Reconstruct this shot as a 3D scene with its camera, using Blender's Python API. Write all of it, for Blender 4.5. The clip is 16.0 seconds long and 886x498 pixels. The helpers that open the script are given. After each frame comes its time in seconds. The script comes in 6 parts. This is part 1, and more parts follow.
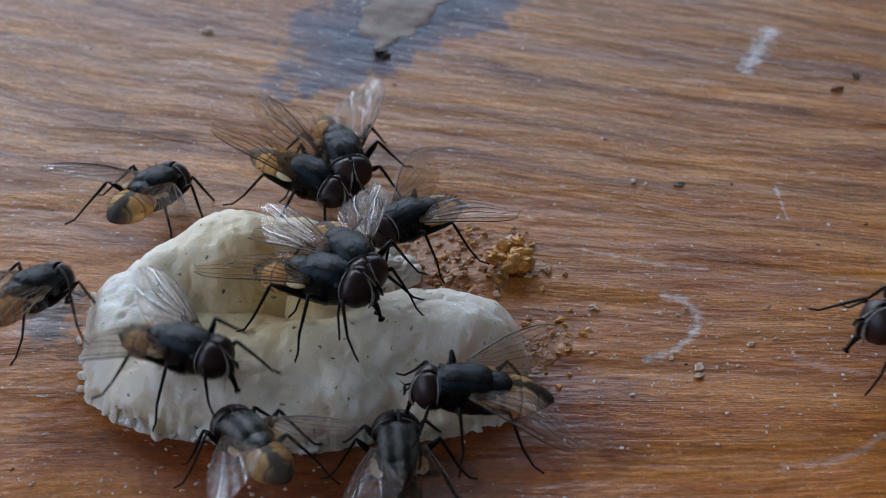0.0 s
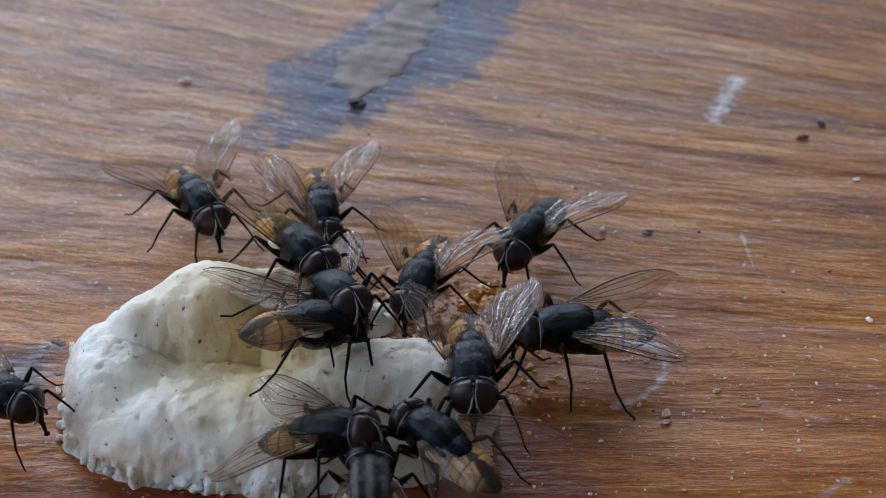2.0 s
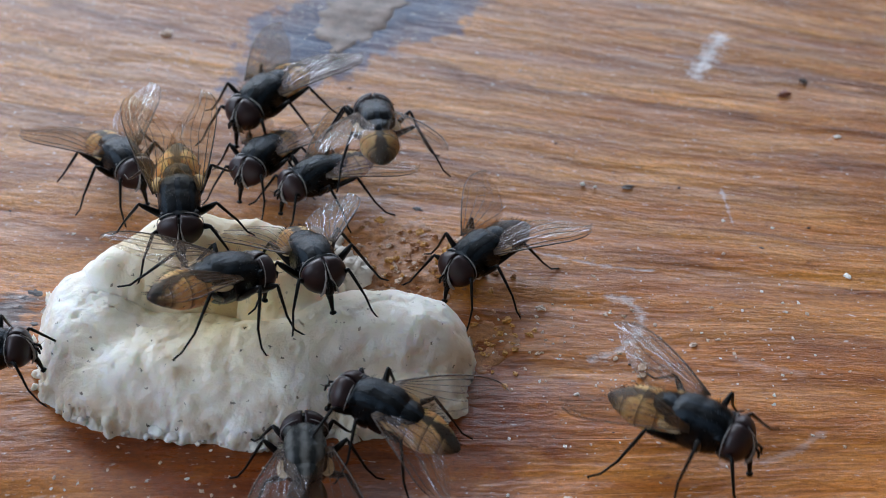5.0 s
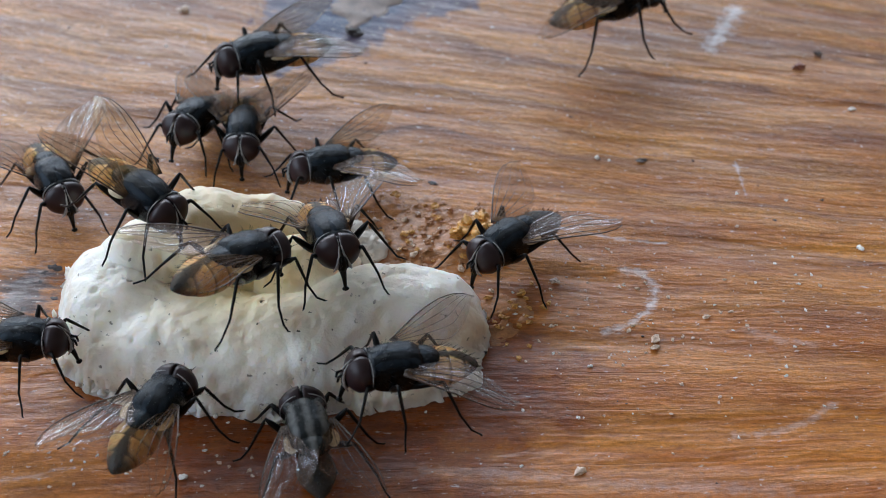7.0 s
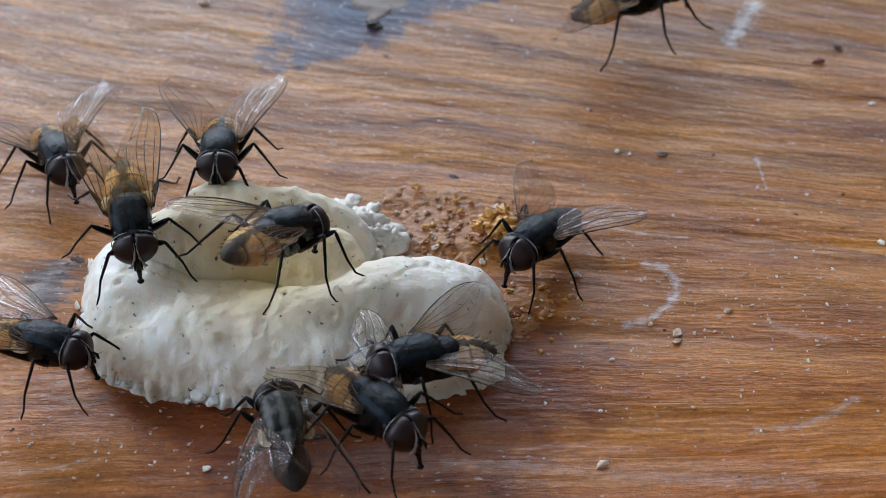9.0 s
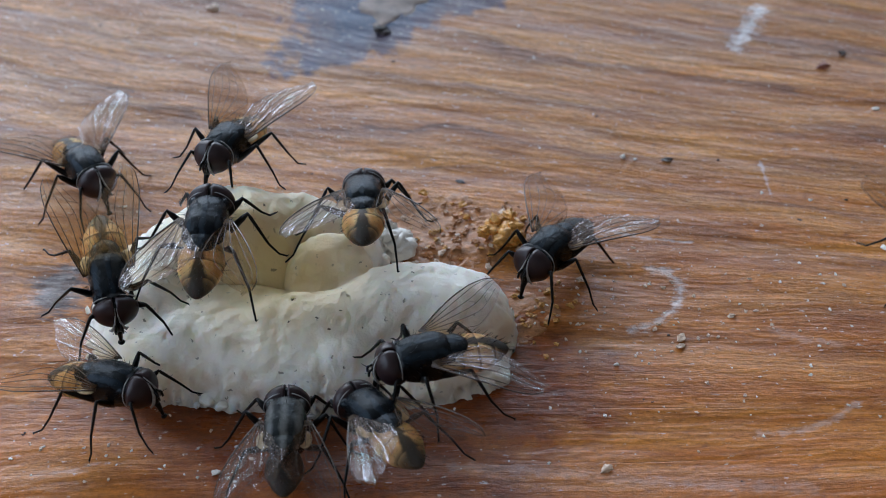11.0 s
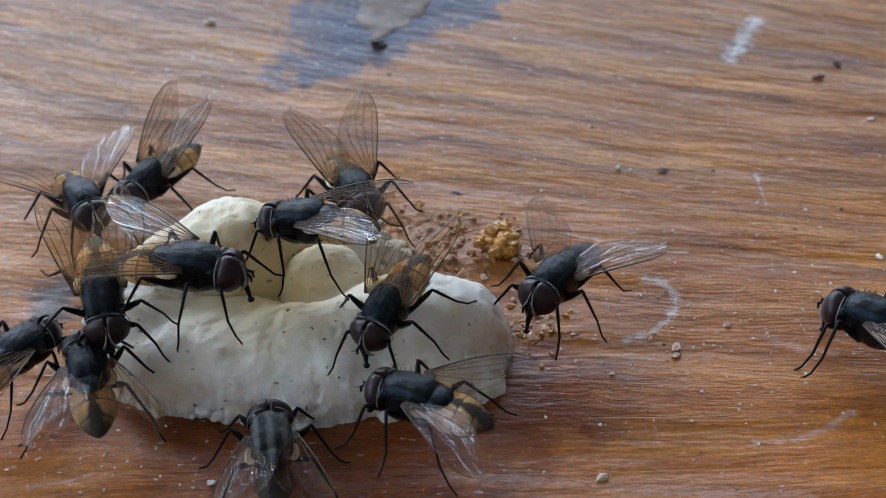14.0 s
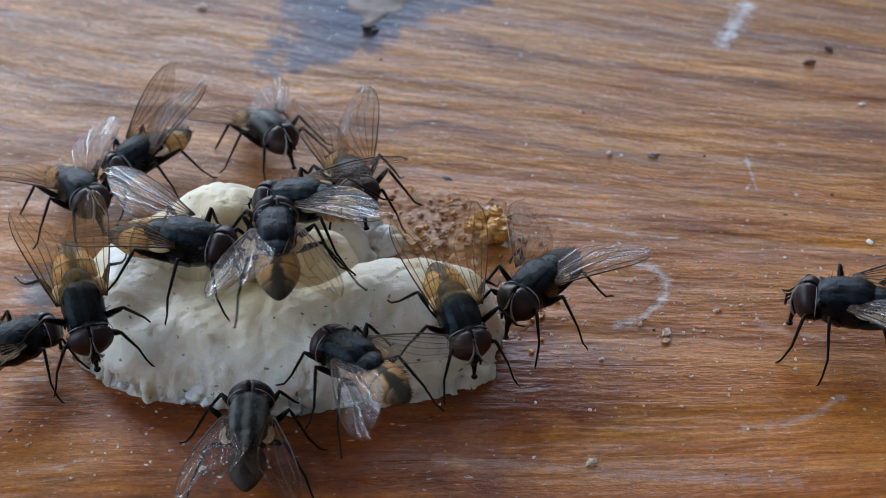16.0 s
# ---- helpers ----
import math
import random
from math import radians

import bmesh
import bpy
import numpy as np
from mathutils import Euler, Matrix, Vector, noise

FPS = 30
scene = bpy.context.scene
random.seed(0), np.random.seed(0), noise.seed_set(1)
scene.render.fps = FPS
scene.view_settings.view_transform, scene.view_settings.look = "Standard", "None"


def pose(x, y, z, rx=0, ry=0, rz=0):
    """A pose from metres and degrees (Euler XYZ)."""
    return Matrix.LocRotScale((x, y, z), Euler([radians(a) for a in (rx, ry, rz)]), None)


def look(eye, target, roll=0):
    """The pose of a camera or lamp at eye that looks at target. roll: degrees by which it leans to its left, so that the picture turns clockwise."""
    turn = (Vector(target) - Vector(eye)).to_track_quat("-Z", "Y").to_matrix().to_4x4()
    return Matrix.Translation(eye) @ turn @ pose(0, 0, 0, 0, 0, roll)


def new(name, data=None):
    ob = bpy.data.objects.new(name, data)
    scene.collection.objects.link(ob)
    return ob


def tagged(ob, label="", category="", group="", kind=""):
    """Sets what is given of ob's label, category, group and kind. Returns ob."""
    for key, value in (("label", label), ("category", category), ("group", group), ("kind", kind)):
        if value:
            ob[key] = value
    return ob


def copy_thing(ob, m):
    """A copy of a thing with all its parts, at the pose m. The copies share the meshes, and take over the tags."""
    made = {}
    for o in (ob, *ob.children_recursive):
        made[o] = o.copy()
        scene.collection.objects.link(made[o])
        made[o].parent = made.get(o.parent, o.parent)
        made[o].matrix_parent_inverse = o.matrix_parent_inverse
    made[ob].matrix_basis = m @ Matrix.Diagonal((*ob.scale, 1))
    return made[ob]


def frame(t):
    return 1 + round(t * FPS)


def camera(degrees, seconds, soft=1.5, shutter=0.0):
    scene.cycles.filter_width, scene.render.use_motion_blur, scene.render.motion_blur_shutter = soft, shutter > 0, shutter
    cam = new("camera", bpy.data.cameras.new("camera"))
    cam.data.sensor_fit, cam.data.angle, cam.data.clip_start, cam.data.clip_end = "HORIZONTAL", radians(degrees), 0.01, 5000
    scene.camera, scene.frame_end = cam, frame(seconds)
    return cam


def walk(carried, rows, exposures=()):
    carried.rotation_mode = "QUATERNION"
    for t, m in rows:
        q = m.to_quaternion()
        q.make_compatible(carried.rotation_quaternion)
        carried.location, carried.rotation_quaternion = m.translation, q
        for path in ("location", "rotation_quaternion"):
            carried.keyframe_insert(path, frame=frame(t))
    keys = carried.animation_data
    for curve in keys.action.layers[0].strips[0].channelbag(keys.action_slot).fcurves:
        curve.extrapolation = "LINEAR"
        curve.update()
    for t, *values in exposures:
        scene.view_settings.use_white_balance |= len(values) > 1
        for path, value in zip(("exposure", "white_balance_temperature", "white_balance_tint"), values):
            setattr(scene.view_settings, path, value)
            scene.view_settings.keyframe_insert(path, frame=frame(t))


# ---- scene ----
import collections

# A hand-held close view over a table top: 1 mm of the place is 0.001 here.
MM = 0.001
cam = camera(30.0, 16.0, soft=0.8, shutter=0.15)
cam.data.dof.use_dof = True
cam.data.dof.focus_distance = 0.083
cam.data.dof.aperture_fstop = 86
PATH = [
    (0, (0.002840, -0.057421, 0.057232), (0.003023, 0.019225, -0.006996), -0.026),
    (0.5, (0.003050, -0.057185, 0.057036), (0.003283, 0.019638, -0.006981), -0.012),
    (1, (0.002864, -0.057445, 0.056777), (0.003403, 0.020058, -0.006414), 0.032),
    (1.5, (0.002997, -0.057855, 0.058468), (0.003889, 0.019576, -0.004806), 0.478),
    (2, (0.003467, -0.058194, 0.059127), (0.004602, 0.019635, -0.003654), 0.211),
    (2.5, (0.003900, -0.058080, 0.058820), (0.004978, 0.020058, -0.003576), 0.138),
    (3, (0.004256, -0.058233, 0.058401), (0.005244, 0.020027, -0.003844), 0.178),
    (3.5, (0.004411, -0.058316, 0.058263), (0.005526, 0.019637, -0.004363), 0.506),
    (4, (0.004184, -0.058344, 0.058190), (0.005905, 0.019106, -0.005045), 0.867),
    (6.5, (0.004477, -0.058968, 0.059053), (0.005244, 0.016624, -0.006409), 0.376),
    (7, (0.004711, -0.059091, 0.058979), (0.004859, 0.016396, -0.006608), -0.079),
    (7.5, (0.004356, -0.059128, 0.058855), (0.004482, 0.016280, -0.006823), 0.020),
    (8, (0.004131, -0.059212, 0.059228), (0.004010, 0.015944, -0.006739), -0.043),
    (8.5, (0.004011, -0.059371, 0.059231), (0.003740, 0.015832, -0.006682), -0.115),
    (9, (0.003905, -0.059217, 0.059089), (0.003656, 0.015996, -0.006811), -0.102),
    (11.5, (0.004280, -0.059655, 0.060253), (0.003172, 0.015293, -0.005941), -0.565),
    (12, (0.004608, -0.059789, 0.060036), (0.003351, 0.015453, -0.005821), -0.718),
    (12.5, (0.004588, -0.059783, 0.060279), (0.003471, 0.015450, -0.005590), -0.669),
    (13, (0.004588, -0.059785, 0.060287), (0.003420, 0.015614, -0.005391), -0.681),
    (13.5, (0.004687, -0.059980, 0.060130), (0.003352, 0.015656, -0.005272), -0.803),
    (14, (0.004588, -0.059945, 0.059914), (0.003459, 0.015796, -0.005369), -0.765),
    (14.5, (0.004967, -0.059994, 0.060195), (0.003686, 0.015484, -0.005391), -0.852),
    (15, (0.005164, -0.059889, 0.060188), (0.003836, 0.015373, -0.005644), -0.991),
    (15.5, (0.004648, -0.059962, 0.059958), (0.003936, 0.015269, -0.005920), -0.487),
    (16, (0.004946, -0.059943, 0.059955), (0.003984, 0.015199, -0.006019), -0.713),
]
EXPOSURES = [(0, -0.76, 5780, 11), (1.0, -0.8, 5730, 11), (1.5, -0.66, 5730, 11), (2.0, -0.56, 5730, 11), (3.0, -0.46, 5780, 11), (4.0, -0.28, 5880, 11), (6.5, -0.12, 5950, 10), (7.5, -0.19, 6050, 10), (9.0, -0.27, 6000, 10), (11.5, -0.34, 5680, 8), (16.0, -0.34, 5680, 8)]
walk(cam, [(t, look(eye, target, roll)) for t, eye, target, roll in PATH], EXPOSURES)

# ---- light: a bright overcast window on the far side of the room ----
world = bpy.data.worlds.new("sky")
scene.world = world
world.use_nodes = True
wn, wl = world.node_tree.nodes, world.node_tree.links
sky = wn.new("ShaderNodeTexSky")
sky.sky_type = "NISHITA"
sky.sun_disc = False
sky.sun_elevation = radians(28)
sky.sun_rotation = radians(-15)
wn["Background"].inputs[1].default_value = 0.10
wl.new(sky.outputs[0], wn["Background"].inputs[0])
sun = new("sun", bpy.data.lights.new("sun", "SUN"))
sun.data.energy, sun.data.angle, sun.data.color = 1.3, radians(22), (1.0, 0.97, 0.93)
sun.matrix_world = look((-0.72, 1.20, 0.76), (0, 0, 0))
# the far window's lamp, and a side lamp added as fill
for name, eye, target, size, watts in (("window_light", (-0.36, 1.24, 0.55), (-0.20, 0, 0.2), (1.6, 0.78), 20), ("side_window_light", (-1.44, -0.05, 0.85), (0, 0, 0.25), (1.6, 1.25), 23)):
    lamp = new(name, bpy.data.lights.new(name, "AREA"))
    lamp.data.shape = "RECTANGLE"
    lamp.data.size, lamp.data.size_y = size
    lamp.data.energy, lamp.data.color = watts, (0.80, 0.89, 1.0)
    lamp.matrix_world = look(eye, target)


# ---- materials ----
def material(name):
    m = bpy.data.materials.new(name)
    m.use_nodes = True
    n, l = m.node_tree.nodes, m.node_tree.links
    return m, n, l, n["Principled BSDF"]


def put(n, l, kind, settings=None, **links):
    """A node with plain settings and with links or values for its inputs (spaces in names as _)."""
    node = n.new(kind)
    settings = settings or {}
    if "operation" in settings:
        node.operation = settings["operation"]
    if "noise_dimensions" in settings:
        node.noise_dimensions = settings["noise_dimensions"]
    if "feature" in settings:
        node.feature = settings["feature"]
    for k, v in links.items():
        socket = node.inputs[int(k[1:])] if k[0] == "i" and k[1:].isdigit() else node.inputs[k.replace("_", " ")]
        if isinstance(v, bpy.types.NodeSocket):
            l.new(v, socket)
        else:
            socket.default_value = v
    return node


def ramp(n, l, fac, stops):
    r = n.new("ShaderNodeValToRGB")
    while len(r.color_ramp.elements) < len(stops):
        r.color_ramp.elements.new(0.5)
    for e, (p, c) in zip(r.color_ramp.elements, stops):
        e.position = p
        e.color = (*c, 1) if len(c) == 3 else c
    l.new(fac, r.inputs[0])
    return r.outputs[0]


def grey(a):
    return (a, a, a)


def math_node(n, l, op, a, b=None, c=None, clamp=False):
    m = n.new("ShaderNodeMath")
    m.operation, m.use_clamp = op, clamp
    for s, v in zip(m.inputs, (a, b, c)):
        if isinstance(v, bpy.types.NodeSocket):
            l.new(v, s)
        elif v is not None:
            s.default_value = v
    return m.outputs[0]


def mix(n, l, fac, a, b, blend="MIX"):
    m = n.new("ShaderNodeMix")
    m.data_type, m.blend_type = "RGBA", blend
    for s, v in ((m.inputs[0], fac), (m.inputs[6], a), (m.inputs[7], b)):
        if isinstance(v, bpy.types.NodeSocket):
            l.new(v, s)
        else:
            s.default_value = v if isinstance(v, float) else (*v, 1)
    return m.outputs[2]


SCRATCHES = (  # half width and strength of each, and the line that it follows, in millimetres
    (0.34, 0.62, ((14.4, 7.1), (15.5, 6.9), (16.1, 6.0), (16.0, 4.9), (15.4, 3.8), (14.3, 2.7), (13.2, 2.3))),
    (0.70, 0.95, ((24.0, 32.6), (23.1, 30.6), (21.8, 28.4))),
    (0.26, 0.24, ((18.9, -4.9), (20.8, -4.7), (22.4, -4.1), (24.1, -2.8))),
    (0.42, 0.14, ((4.0, -7.0), (9.2, -7.4), (13.8, -8.0), (21.0, -8.4))),
    (0.35, 0.16, ((20.6, 2.3), (21.8, 1.8), (23.8, 1.2))),
    (0.65, 0.22, ((-18.6, 4.4), (-17.6, 5.6), (-16.6, 7.2))),
    (0.16, 0.60, ((10.6, 10.9), (14.0, 9.8), (17.0, 9.3))),
    (0.14, 0.50, ((21.8, 16.5), (22.0, 13.5))),
    (0.14, 0.25, ((-16.2, -7.7), (-14.5, -7.4), (-13.0, -6.8))),
)


def wood_material():
    m, n, l, b = material("worn_varnished_pine")
    co = put(n, l, "ShaderNodeTexCoord").outputs["Object"]
    mmco = put(n, l, "ShaderNodeVectorMath", {"operation": "SCALE"}, i0=co, Scale=1000.0).outputs[0]
    sep = put(n, l, "ShaderNodeSeparateXYZ", Vector=mmco)
    x, y = sep.outputs[0], sep.outputs[1]
    # the grain bends towards a knot on the far side
    bend = math_node(n, l, "POWER", 2.71828, math_node(n, l, "MULTIPLY", x, 0.0082))
    v = math_node(n, l, "MULTIPLY", math_node(n, l, "ADD", y, 3.0), bend)
    base = put(n, l, "ShaderNodeCombineXYZ", X=x, Y=v, Z=0.0).outputs[0]
    wav = put(n, l, "ShaderNodeTexNoise", {"noise_dimensions": "2D"}, Vector=base, Scale=0.07, Detail=2.0).outputs[0]
    v2 = math_node(n, l, "ADD", v, math_node(n, l, "MULTIPLY", math_node(n, l, "SUBTRACT", wav, 0.5), 1.3))

    ripple = put(n, l, "ShaderNodeTexNoise", {"noise_dimensions": "2D"}, Vector=base, Scale=0.30, Detail=2.0).outputs[0]
    v2 = math_node(n, l, "ADD", v2, math_node(n, l, "MULTIPLY", math_node(n, l, "SUBTRACT", ripple, 0.5), 0.14))

    def streak(sx, sy, scale, detail=4.0, rough=0.6, dist=0.0, off=0.0):
        cv = put(n, l, "ShaderNodeCombineXYZ", X=math_node(n, l, "MULTIPLY", x, sx), Y=math_node(n, l, "MULTIPLY", v2, sy), Z=off).outputs[0]
        return put(n, l, "ShaderNodeTexNoise", Vector=cv, Scale=scale, Detail=detail, Roughness=rough, Distortion=dist).outputs[0]

    broad = streak(0.045, 0.24, 1.0, 5.0, 0.62)
    lines = streak(0.09, 0.60, 1.0, 6.0, 0.66, 0.0, 7.0)
    fine = streak(0.42, 1.5, 1.5, 6.0, 0.72, 0.0, 3.0)
    pores = streak(1.5, 3.4, 1.8, 4.0, 0.65, 0.0, 11.0)
    grit = put(n, l, "ShaderNodeTexNoise", Vector=mmco, Scale=3.6, Detail=5.0, Roughness=0.7).outputs[0]
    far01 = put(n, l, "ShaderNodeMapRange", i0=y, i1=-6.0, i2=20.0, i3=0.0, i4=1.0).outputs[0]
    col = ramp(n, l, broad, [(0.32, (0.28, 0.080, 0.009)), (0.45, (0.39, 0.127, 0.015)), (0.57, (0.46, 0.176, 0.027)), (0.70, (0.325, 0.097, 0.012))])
    # bluer towards the far side: the window's hazy sheen painted into the colour
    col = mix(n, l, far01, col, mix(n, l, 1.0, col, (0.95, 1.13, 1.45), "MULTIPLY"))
    # red-brown and dark lengths of grain
    dark = ramp(n, l, lines, [(0.34, (0.40, 0.27, 0.24)), (0.44, (0.74, 0.62, 0.60)), (0.52, (1, 1, 1)), (0.66, (1.22, 1.22, 1.2))])
    col = mix(n, l, math_node(n, l, "ADD", 0.26, math_node(n, l, "MULTIPLY", far01, 0.10)), col, mix(n, l, 1.0, col, dark, "MULTIPLY"))
    # late-wood rings: a slow rise and a crisp dark violet edge
    drift = streak(0.05, 0.16, 1.0, 3.0, 0.55, 0.0, 97.0)
    turn = math_node(n, l, "ADD", math_node(n, l, "MULTIPLY", v2, 0.21), math_node(n, l, "MULTIPLY", drift, 2.1))
    turn = math_node(n, l, "ADD", turn, math_node(n, l, "MULTIPLY", math_node(n, l, "SUBTRACT", lines, 0.5), 0.35))
    saw = math_node(n, l, "FRACT", turn)
    ringcol = ramp(n, l, saw, [(0.0, (0.80, 0.74, 0.74)), (0.06, (1.10, 1.10, 1.08)), (0.50, (1.04, 1.0, 0.97)), (0.74, (0.92, 0.88, 0.88)), (0.90, (0.50, 0.42, 0.48)), (0.985, (0.45, 0.38, 0.46))])
    kept = ramp(n, l, streak(0.03, 0.10, 1.0, 3.0, 0.6, 0.0, 131.0), [(0.36, grey(0.25)), (0.58, grey(1))])
    col = mix(n, l, math_node(n, l, "MULTIPLY", kept, math_node(n, l, "ADD", 0.26, math_node(n, l, "MULTIPLY", far01, 0.62))), col, mix(n, l, 1.0, col, ringcol, "MULTIPLY"))
    # irregular grey patches: wear and painted window sheen, more the farther, most leftward
    worn = streak(0.15, 0.55, 1.0, 7.0, 0.72, 0.0, 21.0)
    far = put(n, l, "ShaderNodeMapRange", i0=y, i1=-6.0, i2=30.0, i3=-0.20, i4=0.12).outputs[0]
    left = put(n, l, "ShaderNodeMapRange", i0=x, i1=20.0, i2=-16.0, i3=-0.005, i4=0.08).outputs[0]
    wm = math_node(n, l, "ADD", math_node(n, l, "ADD", worn, far), left)
    wear_sheen = ramp(n, l, wm, [(0.50, grey(0)), (0.62, grey(0.12)), (0.76, grey(0.32))])
    wear_sheen_col = ramp(n, l, streak(0.05, 0.5, 1.0, 5.0, 0.6, 0.0, 41.0), [(0.38, (0.14, 0.092, 0.094)), (0.50, (0.265, 0.180, 0.163)), (0.62, (0.36, 0.255, 0.21))])
    col = mix(n, l, wear_sheen, col, wear_sheen_col)
    # dark violet-brown bands along the grain
    bands = ramp(n, l, streak(0.035, 0.50, 1.0, 6.0, 0.62, 0.0, 55.0), [(0.34, (0.55, 0.44, 0.38)), (0.44, (0.80, 0.72, 0.68)), (0.50, (1, 1, 1)), (0.66, (1.14, 1.13, 1.10))])
    col = mix(n, l, math_node(n, l, "ADD", 0.25, math_node(n, l, "MULTIPLY", far01, 0.20)), col, mix(n, l, 1.0, col, bands, "MULTIPLY"))
    # thin crisp lines of late wood
    thin = streak(0.085, 1.55, 1.0, 5.0, 0.68, 0.0, 67.0)
    tcol = ramp(n, l, thin, [(0.34, (0.40, 0.32, 0.32)), (0.43, (0.78, 0.72, 0.72)), (0.50, (1, 1, 1)), (0.60, (1.18, 1.17, 1.16)), (0.68, (1.55, 1.52, 1.5))])
    col = mix(n, l, math_node(n, l, "ADD", 0.18, math_node(n, l, "MULTIPLY", far01, 0.02)), col, mix(n, l, 1.0, col, tcol, "MULTIPLY"))
    # sharp-edged dark lengths and pale slivers where the grain has split
    crisp = streak(0.10, 0.95, 1.0, 4.0, 0.62, 0.0, 83.0)
    ccol = ramp(n, l, crisp, [(0.375, (0.48, 0.38, 0.37)), (0.425, (0.66, 0.57, 0.56)), (0.445, (1, 1, 1)), (0.575, (1, 1, 1)), (0.595, (1.22, 1.22, 1.22)), (0.65, (1.5, 1.48, 1.46))])
    col = mix(n, l, math_node(n, l, "ADD", 0.26, math_node(n, l, "MULTIPLY", far01, 0.06)), col, mix(n, l, 1.0, col, ccol, "MULTIPLY"))
    # granular speckle of pores and fibres
    fcol = ramp(n, l, fine, [(0.36, (0.58, 0.50, 0.48)), (0.47, (0.94, 0.93, 0.93)), (0.53, (1.05, 1.05, 1.05)), (0.64, (1.38, 1.36, 1.34))])
    col = mix(n, l, math_node(n, l, "ADD", 0.52, math_node(n, l, "MULTIPLY", far01, 0.12)), col, mix(n, l, 1.0, col, fcol, "MULTIPLY"))
    pcol = ramp(n, l, pores, [(0.33, (0.50, 0.44, 0.42)), (0.44, (1, 1, 1)), (0.64, (1.3, 1.28, 1.26))])
    col = mix(n, l, 0.6, col, mix(n, l, 1.0, col, pcol, "MULTIPLY"))
    gcol = ramp(n, l, grit, [(0.30, grey(0.72)), (0.48, grey(0.98)), (0.70, grey(1.22))])
    col = mix(n, l, 0.8, col, mix(n, l, 1.0, col, gcol, "MULTIPLY"))
    # dark drying cracks along the grain
    jag = put(n, l, "ShaderNodeTexNoise", {"noise_dimensions": "1D"}, W=x, Scale=0.35, Detail=5.0).outputs[0]
    gone = put(n, l, "ShaderNodeTexNoise", {"noise_dimensions": "1D"}, W=x, Scale=0.11, Detail=2.0).outputs[0]
    crack = None
    for at_v, wide in ((-0.25, 0.05), (2.55, 0.04), (-4.1, 0.045)):
        off = math_node(n, l, "ADD", math_node(n, l, "SUBTRACT", v, at_v), math_node(n, l, "MULTIPLY", math_node(n, l, "SUBTRACT", jag, 0.5), 0.3))
        one = math_node(n, l, "SUBTRACT", 1.0, math_node(n, l, "DIVIDE", math_node(n, l, "ABSOLUTE", off), wide), clamp=True)
        crack = one if crack is None else math_node(n, l, "MAXIMUM", crack, one)
    crack = math_node(n, l, "MULTIPLY", crack, ramp(n, l, gone, [(0.47, grey(0)), (0.60, grey(1))]))
    col = mix(n, l, math_node(n, l, "MULTIPLY", crack, 0.35), col, (0.055, 0.022, 0.012))
    # blue-black stain round the knot
    warp = put(n, l, "ShaderNodeTexNoise", {"noise_dimensions": "2D"}, Vector=base, Scale=0.22, Detail=5.0, Roughness=0.65).outputs[0]
    dx = math_node(n, l, "DIVIDE", math_node(n, l, "SUBTRACT", math_node(n, l, "SUBTRACT", x, math_node(n, l, "MULTIPLY", math_node(n, l, "SUBTRACT", y, 35.0), 0.62)), 1.0), 6.8)
    dy = math_node(n, l, "DIVIDE", math_node(n, l, "SUBTRACT", y, 36.5), 11.0)
    d = math_node(n, l, "SQRT", math_node(n, l, "ADD", math_node(n, l, "MULTIPLY", dx, dx), math_node(n, l, "MULTIPLY", dy, dy)))
    d = math_node(n, l, "ADD", d, math_node(n, l, "MULTIPLY", math_node(n, l, "SUBTRACT", warp, 0.5), 1.3))
    smask = ramp(n, l, d, [(0.35, grey(0.97)), (0.85, grey(0.74)), (1.35, grey(0))])
    scol = ramp(n, l, fine, [(0.35, (0.006, 0.019, 0.064)), (0.65, (0.030, 0.066, 0.150))])
    col = mix(n, l, smask, col, scol)
    fx = math_node(n, l, "DIVIDE", math_node(n, l, "ADD", x, 17.2), 2.2)
    fy = math_node(n, l, "DIVIDE", math_node(n, l, "SUBTRACT", y, 5.6), 2.6)
    fd = math_node(n, l, "SQRT", math_node(n, l, "ADD", math_node(n, l, "MULTIPLY", fx, fx), math_node(n, l, "MULTIPLY", fy, fy)))
    fd = math_node(n, l, "ADD", fd, math_node(n, l, "MULTIPLY", math_node(n, l, "SUBTRACT", fine, 0.5), 2.6))
    col = mix(n, l, ramp(n, l, fd, [(0.4, grey(0.85)), (1.1, grey(0))]), col, ramp(n, l, fine, [(0.38, (0.030, 0.030, 0.040)), (0.62, (0.10, 0.095, 0.105))]))
    # red-brown ring about the food: damp, with shade and blocked sheen painted in
    ex = math_node(n, l, "DIVIDE", math_node(n, l, "ADD", x, 1.6), 15.5)
    ey = math_node(n, l, "DIVIDE", math_node(n, l, "ADD", y, 0.6), 9.6)
    e = math_node(n, l, "SQRT", math_node(n, l, "ADD", math_node(n, l, "MULTIPLY", ex, ex), math_node(n, l, "MULTIPLY", ey, ey)))
    e = math_node(n, l, "ADD", e, math_node(n, l, "MULTIPLY", math_node(n, l, "SUBTRACT", warp, 0.5), 0.9))
    damp_shade = ramp(n, l, e, [(0.70, grey(0.95)), (1.15, grey(0))])
    col = mix(n, l, damp_shade, col, mix(n, l, 1.0, col, (0.44, 0.27, 0.18), "MULTIPLY"))
    # pale dust specks
    sp = put(n, l, "ShaderNodeTexVoronoi", Vector=mmco, Scale=1.6)
    dust = ramp(n, l, sp.outputs["Distance"], [(0.05, grey(0.85)), (0.10, grey(0))])
    keep = ramp(n, l, put(n, l, "ShaderNodeTexWhiteNoise", Vector=sp.outputs["Position"]).outputs[0], [(0.72, grey(0)), (0.74, grey(1))])
